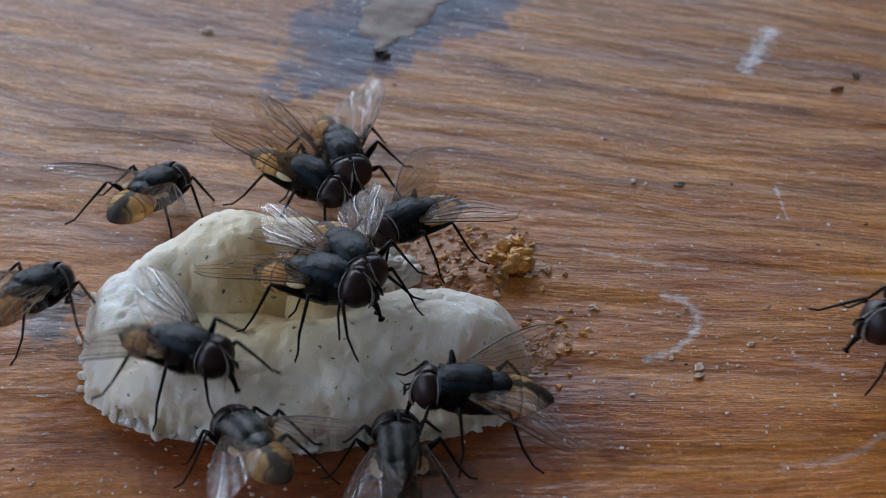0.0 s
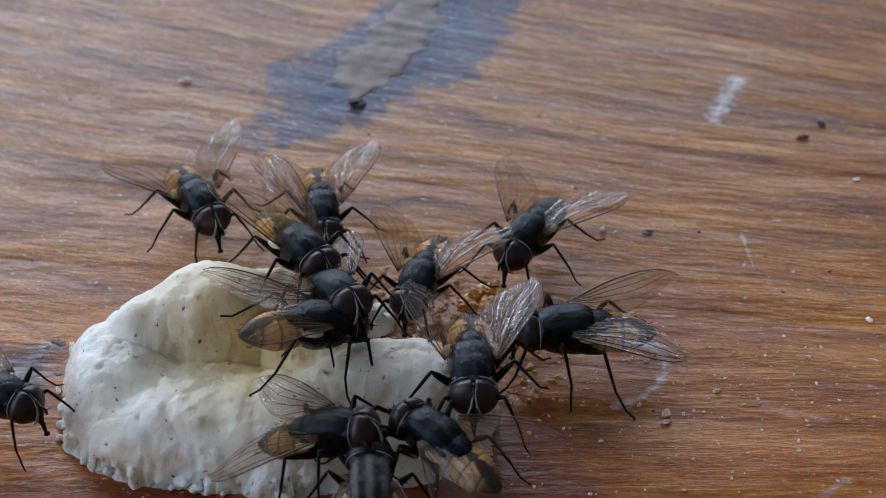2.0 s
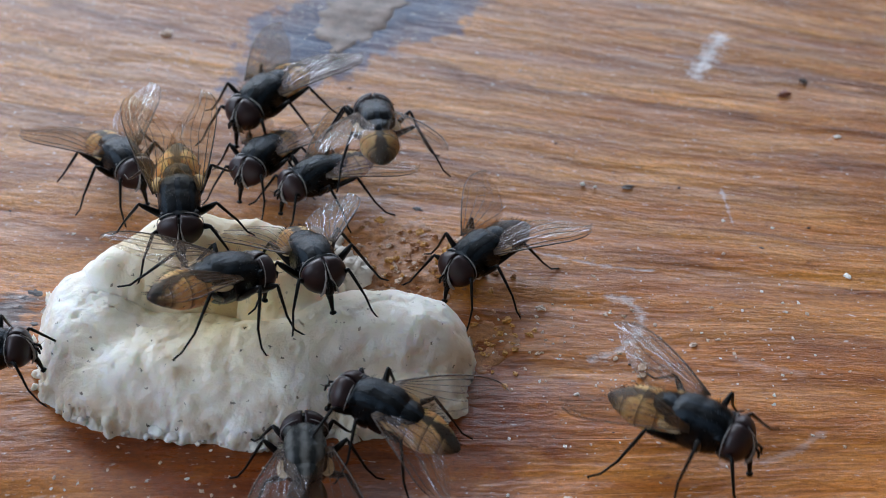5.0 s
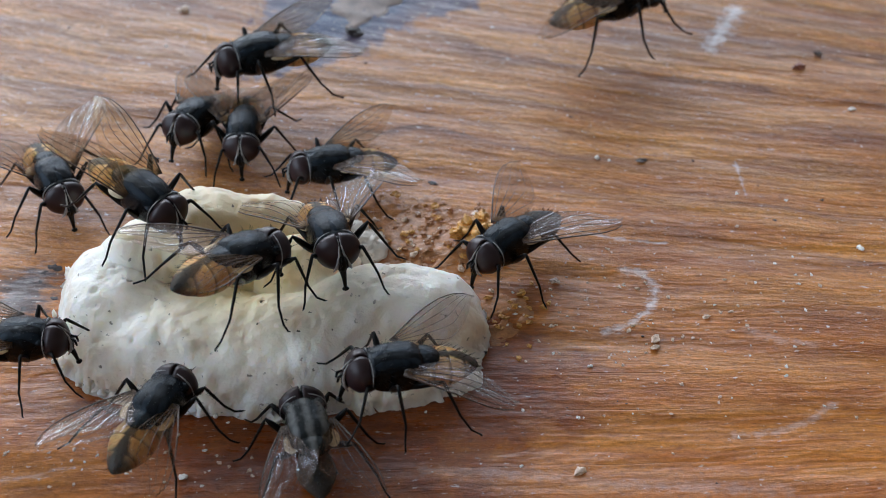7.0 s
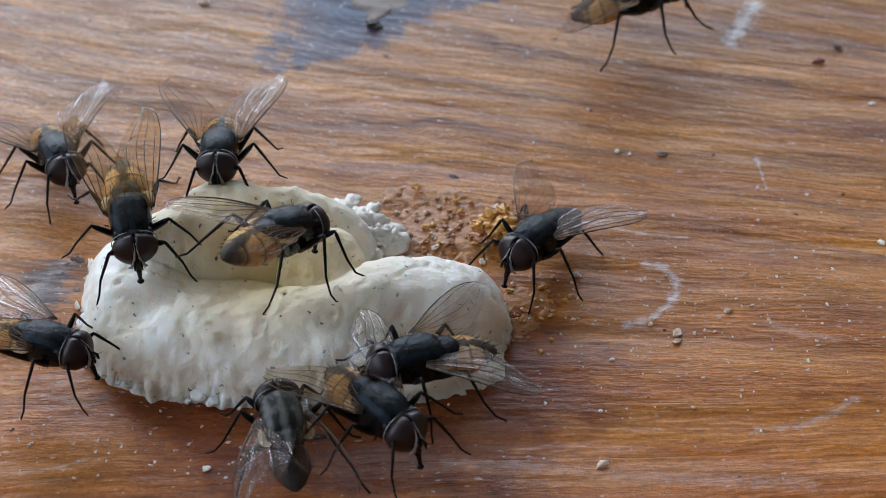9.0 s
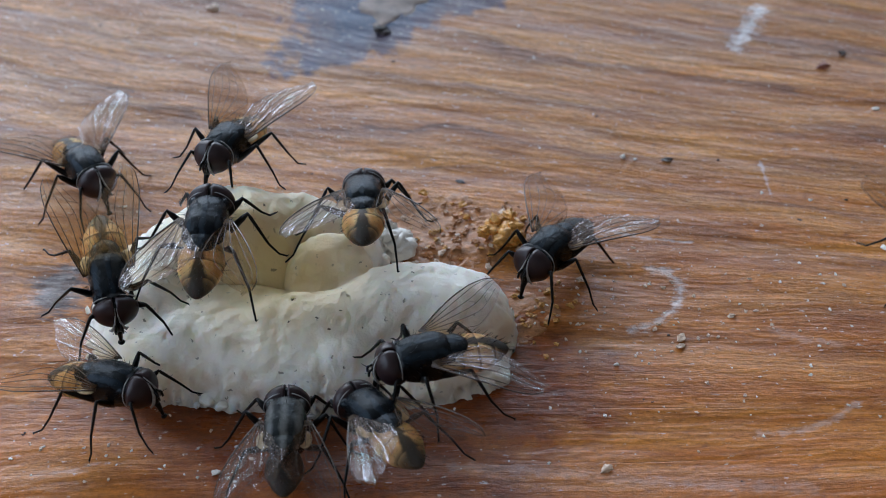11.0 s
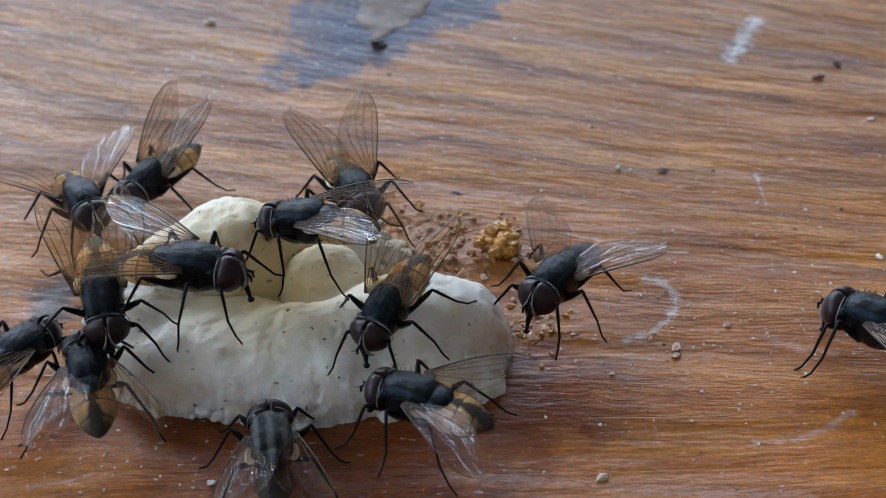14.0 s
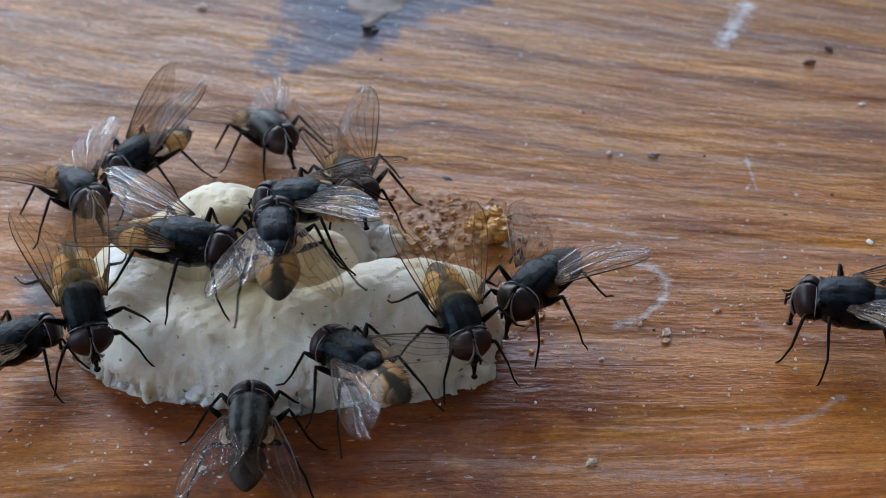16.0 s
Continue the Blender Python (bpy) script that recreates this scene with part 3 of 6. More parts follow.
# ---- the unseen room, added only as far as its light needs ----
tagged(box("floor", (-1.6, -2.05, -0.80), (2.2, 1.4, -0.76), BOARDS), "plain brown wooden floor under the table", "floor", kind="structure")
tagged(box("ceiling", (-1.6, -2.05, 1.75), (2.2, 1.4, 1.80), PLASTER), "plain pale plaster ceiling", "ceiling", kind="structure")
for nm, lo, hi in (("wall_east", (2.2, -2.05, -0.76), (2.25, 1.4, 1.75)), ("wall_south", (-1.5, -2.05, -0.76), (2.2, -2.0, 1.75))):
    tagged(box(nm, lo, hi, PLASTER), "plain pale plaster wall", "wall", kind="structure")


def wall_with_window(name, number, turn, half, at, lo, hi, sill, head):
    """A wall along a line at distance `at`, turned about z, with an opening from lo to hi above the sill height."""
    bm = bmesh.new()
    for a, b in (((-half[0], at, -0.76), (lo, at + 0.1, 1.75)), ((hi, at, -0.76), (half[1], at + 0.1, 1.75)),
                 ((lo, at, -0.76), (hi, at + 0.1, sill)), ((lo, at, head), (hi, at + 0.1, 1.75))):
        box_bm(bm, a, b)
    wall = tagged(link(name, bm, PLASTER, smooth=False, scale=1), "unseen plain pale plaster wall with a wide window opening", "wall", kind="structure")
    win = tagged(box(number, (lo, at - 0.03, sill), (hi, at + 0.1, sill + 0.025), PAINT), "unseen white painted window sill and frame", "window", kind="structure")
    for a, b in (((lo, at + 0.03, sill + 0.025), (lo + 0.05, at + 0.08, head)), ((hi - 0.05, at + 0.03, sill + 0.025), (hi, at + 0.08, head)), ((lo + 0.05, at + 0.03, head - 0.05), (hi - 0.05, at + 0.08, head))):
        box("window_frame", a, b, PAINT, win)
    wall.matrix_basis = win.matrix_basis = pose(0, 0, 0, 0, 0, turn)


wall_with_window("wall_north", "window_1", 0, (1.5, 2.2), 1.3, -1.22, 0.50, 0.12, 0.98)
# this west opening is added for the side fill; no such window is known
wall_with_window("wall_west", "window_2", 90, (2.0, 1.3), 1.5, -0.9, 0.85, 0.18, 1.5)


# ---- the table top: one broad worn board with shallow relief along its grain ----
def board_height(x, y):
    """The board's shallow relief, in millimetres."""
    v = (y + 3) * math.exp(0.0082 * x)
    near = max(0.0, 1 - max(0, abs(x) - 45) / 60 - max(0, abs(y - 20) - 45) / 60)
    return near * (0.10 * noise.noise((x * 0.02, v * 0.45, 0)) + 0.06 * noise.noise((x * 0.05, v * 1.3, 5)) - 0.06)


def table_top():
    verts, faces = [], []
    xs = [-600, -300, -120] + [-45 + 1.5 * i for i in range(61)] + [120, 300, 600]
    ys = [-350, -150, -60] + [-20 + 0.5 * i for i in range(161)] + [110, 200, 350]
    nx = len(xs)
    for y in ys:
        for x in xs:
            verts.append((x, y, board_height(x, y)))
    for j in range(len(ys) - 1):
        for i in range(nx - 1):
            a = j * nx + i
            faces.append((a, a + 1, a + nx + 1, a + nx))
    edge = [i for i in range(nx)] + [j * nx + nx - 1 for j in range(1, len(ys))] + [(len(ys) - 1) * nx + i for i in range(nx - 2, -1, -1)] + [j * nx for j in range(len(ys) - 2, 0, -1)]
    low = len(verts)
    for k in edge:
        verts.append((verts[k][0], verts[k][1], -28))
    m = len(edge)
    for k in range(m):
        faces.append((edge[k], low + k, low + (k + 1) % m, edge[(k + 1) % m]))
    faces.append([low + k for k in range(m)][::-1])
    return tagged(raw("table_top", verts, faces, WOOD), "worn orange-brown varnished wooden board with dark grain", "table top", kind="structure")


top = table_top()
for sx in (-0.55, 0.55):
    for sy in (-0.30, 0.30):
        box("table_leg", (sx - 0.03, sy - 0.03, -0.76), (sx + 0.03, sy + 0.03, -0.028), BOARDS, top)


# cheese form
SLAB = [  # centre x, y, radius x, y, turn, height, squareness, roundness
    (1.9, 1.7, 5.3, 2.65, 7, 4.05, 2.6, 3.2, 0.50),
    (-2.6, 0.6, 4.6, 2.5, 6, 3.75, 2.2, 2.2, 0.60),
    (2.2, -0.4, 4.7, 2.7, 4, 1.9, 2.4, 2.0, 0.60),
    (-3.0, -0.6, 4.4, 3.3, 0, 2.9, 2.2, 2.4, 0.55),
    (-7.4, 0.5, 7.0, 3.9, -7, 3.2, 2.2, 2.4, 0.55),
    (-11.9, 3.0, 3.3, 3.9, 15, 3.7, 2.2, 2.4, 0.55),
    (-2.5, 4.3, 2.5, 2.0, 0, 4.5, 2.2, 2.4, 0.55),
]
HUMP = [
    (-7.5, 6.0, 4.4, 3.4, -6, 6.1, 2.1, 2.2, 0.75),
    (-4.6, 7.4, 3.2, 2.6, -18, 4.7, 2.1, 2.0, 0.8),
    (-10.7, 5.0, 3.0, 3.1, 20, 4.9, 2.2, 2.2, 0.7),
    (-3.2, 8.2, 3.6, 2.0, -14, 3.5, 2.2, 2.4, 0.6),
]


def lobes_height(lobes, x, y):
    """The height of a group of lobes over the table, smooth form, in millimetres."""
    total = 0.0
    for cx, cy, rx, ry, turn, h, p, a, b in lobes:
        c, s = math.cos(math.radians(turn)), math.sin(math.radians(turn))
        u, v = ((x - cx) * c + (y - cy) * s) / rx, (-(x - cx) * s + (y - cy) * c) / ry
        r = (abs(u) ** p + abs(v) ** p) ** (1 / p)
        total += (h * max(0.0, 1 - r ** a) ** b if r < 1 else 0.0) ** 6
    return total ** (1 / 6)


def cheese_height(x, y):
    return max(lobes_height(SLAB, x, y), lobes_height(HUMP, x, y)), 0
# end of cheese form


def cheese_part(name, lobes, parent, seed, label):
    step = 0.13
    nx, ny = int(28 / step), int(20 / step)
    index, verts, faces, grid = {}, [], [], {}
    for j in range(ny):
        for i in range(nx):
            x, y = -18.5 + i * step, -7.0 + j * step
            # ragged, crumbly rim
            edge = max(0.0, 1 - lobes_height(lobes, x, y) / 1.1)
            q = noise.noise((x * 0.3, y * 0.3, seed)) * 0.6 + (noise.noise((x * 1.0, y * 1.0, seed + 6)) * 0.7 + noise.noise((x * 2.3, y * 2.3, seed + 7)) * 0.32) * edge
            w = noise.noise((x * 0.3, y * 0.3, seed + 20)) * 0.6 + (noise.noise((x * 1.0, y * 1.0, seed + 26)) * 0.7 + noise.noise((x * 2.3, y * 2.3, seed + 27)) * 0.32) * edge
            z = lobes_height(lobes, x + q * 0.7, y + w * 0.7)
            if z <= 0:
                grid[i, j] = -1
                continue
            low = max(0.0, 1 - z / 2.0)
            z += 0.22 * noise.noise((x * 0.33, y * 0.33, seed + 1))
            # open pores, deepest along the rim
            cell = noise.voronoi((x * 1.25, y * 1.25, 0.3 + seed))[0]
            z -= (0.05 + 0.2 * low) * max(0.0, 0.26 - cell[0]) * 1.6
            grid[i, j] = max(z, -0.02)
    for j in range(ny - 1):
        for i in range(nx - 1):
            q = [(i, j), (i + 1, j), (i + 1, j + 1), (i, j + 1)]
            if max(grid[k] for k in q) <= 0:
                continue
            f = []
            for k in q:
                if k not in index:
                    index[k] = len(verts)
                    verts.append((-18.5 + k[0] * step, -7.0 + k[1] * step, max(grid[k], -0.15)))
                f.append(index[k])
            faces.append(f)
    # even out the outline where the sheet meets the table
    count = collections.Counter(frozenset(e) for f in faces for e in zip(f, f[1:] + f[:1]))
    beside = collections.defaultdict(list)
    for e, k in count.items():
        if k == 1:
            a, b = e
            beside[a].append(b)
            beside[b].append(a)
    for _ in range(3):
        for k, near in list(beside.items()):
            if len(near) == 2:
                verts[k] = tuple((verts[k][c] * 2 + verts[near[0]][c] + verts[near[1]][c]) / 4 for c in (0, 1)) + (verts[k][2],)
    ob = raw(name, verts, faces, CHEESE, parent, label)
    # curd lumps, grain and small pits, pushed along the surface's own normal
    me = ob.data
    bm = bmesh.new()
    bm.from_mesh(me)
    for cuts, long in ((3, 0.0007), (1, 0.00028)):
        bmesh.ops.subdivide_edges(bm, edges=[e for e in bm.edges if e.calc_length() > long], cuts=cuts, use_grid_fill=True)
    bm.to_mesh(me)
    bm.free()
    for q in me.polygons:
        q.use_smooth = True
    me.update()
    for v in me.vertices:
        p = v.co / MM
        if p.z < 0.05:
            continue
        d = 0.30 * noise.noise(p * 0.36 + Vector((seed, 0, 0))) + 0.17 * noise.noise(p * 0.95) + 0.085 * noise.noise(p * 2.2) + 0.022 * noise.noise(p * 6.0)
        # broken faces that meet in shallow furrows
        torn = noise.voronoi(p * 0.42 + Vector((2, seed, 1)))[0]
        d -= 0.07 * max(0.0, 1 - (torn[1] - torn[0]) / 0.12) ** 2
        # cauliflower clots, strongest low on the rim
        rim = max(0.0, 1 - p.z / 1.5)
        clot = noise.voronoi(p * 1.15 + Vector((seed, seed, 2)))[0]
        d += rim * (0.50 * min(0.5, clot[1] - clot[0]) - 0.15) + rim * 0.16 * noise.noise(p * 1.1 + Vector((4, 0, seed)))
        gap = noise.voronoi(p * 1.45 + Vector((seed, 3, 0)))[0][0]
        d -= min(1.0, rim * 1.6) * 0.60 * max(0.0, 0.32 - gap) / 0.32
        hole = noise.voronoi(p * 0.8 + Vector((0, seed, 0)))[0][0]
        d -= 0.34 * max(0.0, 0.16 - hole) / 0.16
        v.co += v.normal * d * MM
    me.update()
    return ob


cheese = tagged(new("cheese_lump"), "crumbly white curd cheese lump lying on the wooden table", "cheese")
cheese_part("slab", SLAB, cheese, 3, "broad white slab of curd with a pitted rim")
cheese_part("hump", HUMP, cheese, 12, "raised yellowish hump of curd")

# loose nodules of curd along the lump's near rim
rng = random.Random(4)
RIM = ((-14.9, 2.6), (-14.4, 0.6), (-12.6, -1.3), (-10.6, -2.4), (-8.4, -2.9), (-6.0, -3.4), (-3.6, -3.6), (-1.0, -3.2), (1.6, -2.7))
for n, ((ax, ay), (bx, by)) in enumerate(zip(RIM, RIM[1:])):
    for k in range(12 if n < 5 else 7):
        t = rng.random()
        bm = bmesh.new()
        bmesh.ops.create_icosphere(bm, subdivisions=3, radius=1.0)
        sd = Vector((rng.random() * 50, rng.random() * 50, 0))
        r = rng.choice((0.12, 0.16, 0.22, 0.28, 0.34))
        c = Vector((ax + (bx - ax) * t + rng.gauss(0.1, 0.35), ay + (by - ay) * t + rng.gauss(0.0, 0.25), r * rng.uniform(0.2, 1.1)))
        lean = Vector((rng.uniform(0.85, 1.25), rng.uniform(0.85, 1.25), rng.uniform(0.7, 1.0)))
        for q in bm.verts:
            q.co = c + q.co * lean * r * (1 + 0.45 * noise.noise(q.co * 1.1 + sd) + 0.22 * noise.noise(q.co * 2.7 + sd))
        part("curd_nodule", bm, CHEESE, cheese)


# ---- the house flies ----
def leg_mesh(side, pts):
    bm = bmesh.new()
    a, k, f, e = [Vector((p[0] if p[2] > 1.2 else p[0] * 0.92, (p[1] if p[1] < 0.8 else 0.8 + (p[1] - 0.8) * 0.82) * side, p[2])) for p in pts]
    fine = e - f
    t = f + fine * 0.55 + Vector((0, 0, -abs(fine.z) * 0.25))
    path = [a, a.lerp(k, 0.35), a.lerp(k, 0.8), k, k.lerp(f, 0.12), k.lerp(f, 0.6), f, t, e]
    tube(bm, path, [0.16, 0.19, 0.145, 0.086, 0.090, 0.076, 0.062, 0.052, 0.046], 6)
    rng = random.Random(len(path) + int(k.x * 10))
    for i in range(14):
        s = k.lerp(f, (i + 0.5) / 14) if i < 9 else a.lerp(k, (i - 8) / 6)
        d = Vector((rng.uniform(-1, 1), rng.uniform(-1, 1), rng.uniform(-1, 0.6))).normalized()
        tube(bm, [s, s + d * 0.26 + (f - k).normalized() * 0.12], [0.014, 0.004], 3)
    tube(bm, [e, e + Vector((0.10, 0.08 * side, 0.0))], [0.04, 0.012], 4)
    return bm


LEGS = (((1.0, 0.55, 1.45), (1.85, 1.45, 2.15), (2.55, 2.20, 0.85), (3.40, 2.65, 0.06)),
        ((0.15, 0.75, 1.30), (0.40, 2.15, 2.60), (0.10, 3.25, 0.95), (0.25, 4.20, 0.06)),
        ((-0.6, 0.70, 1.35), (-1.95, 1.90, 2.50), (-3.05, 2.80, 1.00), (-4.25, 3.35, 0.06)))


def wing_form(u, v):
    """A point of the wing: u along it from 0 to 1, v across from 0 (trailing) to 1 (leading edge)."""
    x = 5.5 * u
    lead = 0.30 + 0.42 * math.sin(min(1, u * 1.15) * math.pi * 0.62) - 0.55 * max(0, u - 0.72) ** 1.5 * 4
    trail = -0.15 - 1.75 * math.sin(min(1.0, u * 1.02) ** 0.8 * math.pi) ** 0.8 * (0.95 - 0.25 * u)
    if u > 0.9:
        k = math.sqrt(max(0, 1 - ((u - 0.9) / 0.1) ** 2))
        mid = -0.28
        lead, trail = mid + (lead - mid) * k, mid + (trail - mid) * k
    y = trail + (lead - trail) * v
    z = 0.10 * math.sin(v * math.pi) + 0.16 * math.sin(u * math.pi) + 0.022 * math.sin(v * 16 + u * 4 + 2 * math.sin(u * 5)) * min(1, u * 3)
    return Vector((-x, y, z))


def wing_part(side, parent):
    bm = bmesh.new()
    nu, nv = 22, 18
    flip = lambda p: Vector((p.x, p.y * side, p.z))  # noqa: E731
    rows = [[bm.verts.new(flip(wing_form(i / nu, j / nv))) for j in range(nv + 1)] for i in range(nu + 1)]
    for i in range(nu):
        for j in range(nv):
            bm.faces.new((rows[i][j], rows[i + 1][j], rows[i + 1][j + 1], rows[i][j + 1]))
    wing = part("wing", bm, WING, parent, "clear smoky wing with an amber root")
    for v0, v1, end, r in ((1.0, 1.0, 0.97, 0.055), (0.92, 0.86, 0.93, 0.030), (0.86, 0.62, 0.96, 0.027), (0.78, 0.42, 0.96, 0.024), (0.70, 0.22, 0.86, 0.022), (0.6, 0.04, 0.62, 0.020)):
        bm = bmesh.new()
        k = 12
        pts = [flip(wing_form(end * i / k, v0 + (v1 - v0) * min(1, 1.6 * i / k))) for i in range(k + 1)]
        tube(bm, pts, [r * (1.0 - 0.62 * i / k) for i in range(k + 1)], 4)
        part("vein", bm, VEIN, wing, "dark brown wing vein")
    for a, b in (((0.55, 0.60), (0.58, 0.45)), ((0.70, 0.42), (0.66, 0.24))):
        bm = bmesh.new()
        tube(bm, [flip(wing_form(*a)), flip(wing_form(*b))], [0.011, 0.011], 4)
        part("vein", bm, VEIN, wing, "dark brown wing vein")
    return wing


WING_ROOT = ((-0.25, 0.92, 2.64), (-0.25, -0.92, 2.64))


def wing_pose(side, spread, lift, bank=0.0):
    x, y, z = WING_ROOT[0 if side > 0 else 1]
    return pose(x * MM, y * MM, z * MM, side * bank, lift, -side * spread)


def leg_pose(side, index, swing, lift=0.0):
    """A leg turned about its hip: swing forwards and lift, in degrees."""
    hip = Vector((LEGS[index][0][0], side * LEGS[index][0][1], LEGS[index][0][2])) * MM
    return Matrix.Translation(hip) @ pose(0, 0, 0, side * lift, 0, -side * swing) @ Matrix.Translation(-hip)


def house_fly():
    fly = new("house_fly")
    rng = random.Random(5)

    def thorax_shape(q):
        # a rounded block, pinched by the cross suture
        q = q / (abs(q.x) ** 2.7 + abs(q.y) ** 2.7 + abs(q.z) ** 2.7) ** (1 / 2.7)
        dent = 1 - 0.045 * math.exp(-((q.x + 0.05) / 0.06) ** 2)
        return (q.x, q.y * dent * (1 - 0.10 * q.x), q.z * dent * (1 - 0.06 * q.x))

    bm = bmesh.new()
    ellipsoid(bm, (0, 0, 2.05), (1.52, 1.05, 1.10), 36, 28, thorax_shape)
    for s in (1, -1):
        ellipsoid(bm, (1.08, 0.70 * s, 2.40), (0.36, 0.30, 0.24), 12, 8)
        ellipsoid(bm, (-1.0, 0.72 * s, 2.35), (0.44, 0.30, 0.28), 12, 8)
    thorax = part("thorax", bm, THORAX, fly, "blue-black thorax with dusty grey stripes")
    bm = bmesh.new()
    ellipsoid(bm, (-1.42, 0, 2.56), (0.78, 0.74, 0.34), 18, 12)
    part("scutellum", bm, THORAX, fly)
    bm = bmesh.new()
    for i in range(84):
        a, h = rng.uniform(-1.9, 1.9), rng.uniform(-0.95, 0.9)
        w = math.sqrt(1 - h * h)
        p = Vector((1.56 * h, 1.12 * w * math.sin(a), 2.05 + 1.15 * w * math.cos(a)))
        d = Vector((h / 1.55 - 0.45, w * math.sin(a), w * math.cos(a) + 0.1)).normalized()
        tube(bm, [p - d * 0.02, p + d * rng.uniform(0.18, 0.38)], [0.015, 0.004], 3)
    for i in range(8):
        a = -1.0 + 2.0 * i / 7
        p = Vector((-1.95, 0.55 * a, 2.6))
        d = Vector((-1, 0.35 * a, 0.45)).normalized()
        tube(bm, [p + d * -0.1, p + d * 0.55], [0.02, 0.004], 3)
    part("bristles", bm, CUTICLE, thorax)

    def abdomen_shape(q):
        seg = ((q.x + 1) * 2.2) % 1.0
        k = 1 - 0.030 * (1 - seg) ** 3
        taper = 1 - 0.42 * max(0, -q.x) ** 1.7
        return (q.x, q.y * k * taper, q.z * k * taper - 0.10 * max(0, -q.x))

    bm = bmesh.new()
    ellipsoid(bm, (-2.35, 0, 1.85), (1.90, 1.10, 0.82), 32, 22, abdomen_shape)
    ab = part("abdomen", bm, ABDOMEN, fly, "amber abdomen with a dark median stripe")
    bm = bmesh.new()
    for i in range(80):
        a, h = rng.uniform(-1.8, 1.8), rng.uniform(-0.99, 0.3)
        w = math.sqrt(1 - h * h)
        k = 1 - 0.42 * max(0, -h) ** 1.7
        p = Vector((-2.35 + 1.88 * h, 1.09 * w * k * math.sin(a), 1.85 + 0.88 * w * k * math.cos(a) - 0.09 * max(0, -h)))
        d = Vector((-0.9, 0.5 * w * math.sin(a), 0.5 * w * math.cos(a))).normalized()
        tube(bm, [p, p + d * rng.uniform(0.18, 0.36)], [0.014, 0.004], 3)
    part("bristles", bm, CUTICLE, ab)

    bm = bmesh.new()
    ellipsoid(bm, (1.68, 0, 1.95), (0.56, 1.00, 0.85), 24, 18)
    tube(bm, [(1.3, 0, 2.0), (1.7, 0, 1.95)], [0.45, 0.4], 10)
    head = part("head", bm, CUTICLE, fly)
    for s in (1, -1):
        bm = bmesh.new()
        # half of one dome, cut back from the middle, wider apart below
        for p in ellipsoid(bm, (1.68, 0, 2.0), (0.66, 1.14, 0.94), 32, 24):
            gap = 0.07 + 0.26 * max(0.0, 2.1 - p.co.z)
            p.co.y = s * max(s * p.co.y, gap)
            p.co.x -= 0.10 * abs(p.co.y) ** 2
        bmesh.ops.remove_doubles(bm, verts=bm.verts, dist=0.001)
        part("eye", bm, EYE, head, "large dark maroon compound eye")
    for s in (1, -1):
        bm = bmesh.new()
        ring = [(1.34 - 0.10 * abs(math.sin(a)), s * (0.14 + 0.98 * math.sin(a)), 2.0 + 0.93 * math.cos(a)) for a in [0.15 + 0.24 * k for k in range(11)]]
        tube(bm, ring, [0.012] + [0.024] * 9 + [0.012], 5)
        part("eye_rim", bm, FACE, head, "silvery rim behind the eye")
    bm = bmesh.new()
    ellipsoid(bm, (2.18, 0, 1.62), (0.28, 0.30, 0.58), 14, 10)
    face = part("face", bm, CUTICLE, head)
    for s in (1, -1):
        bm = bmesh.new()
        tube(bm, [(1.95, 0.05 * s, 2.80), (2.22, 0.07 * s, 2.50), (2.36, 0.12 * s, 2.15), (2.42, 0.22 * s, 1.80), (2.36, 0.34 * s, 1.45), (2.18, 0.46 * s, 1.20)], [0.02, 0.035, 0.05, 0.075, 0.085, 0.04], 6)
        part("face_rim", bm, FACE, face, "silvery rim beside the eye")
    bm = bmesh.new()
    tube(bm, [(2.10, 0, 1.35), (2.28, 0, 0.95), (2.34, 0, 0.55), (2.36, 0, 0.30)], [0.22, 0.14, 0.10, 0.085], 8)
    ellipsoid(bm, (2.38, 0, 0.27), (0.16, 0.18, 0.10), 10, 8)
    part("proboscis", bm, CUTICLE, head)
    for s in (1, -1):
        bm = bmesh.new()
        tube(bm, [(2.40, 0.12 * s, 2.0), (2.63, 0.16 * s, 1.85), (2.65, 0.17 * s, 1.55)], [0.05, 0.075, 0.06], 6)
        tube(bm, [(2.61, 0.17 * s, 1.8), (2.90, 0.34 * s, 1.95)], [0.022, 0.006], 4)
        part("antenna", bm, CUTICLE, head)
    for s in (1, -1):
        bm = bmesh.new()
        ellipsoid(bm, (-1.05, 0.98 * s, 2.30), (0.55, 0.34, 0.10), 12, 8)
        part("squama", bm, SQUAMA, fly, "cream scale at the wing root")
        for pts in LEGS:
            part("leg", leg_mesh(s, pts), CUTICLE, fly)
        w = wing_part(s, fly)
        w.matrix_basis = wing_pose(s, 28, 8)
    return tagged(fly, "black house fly with amber abdomen and clear wings", "fly", "flies at the cheese")


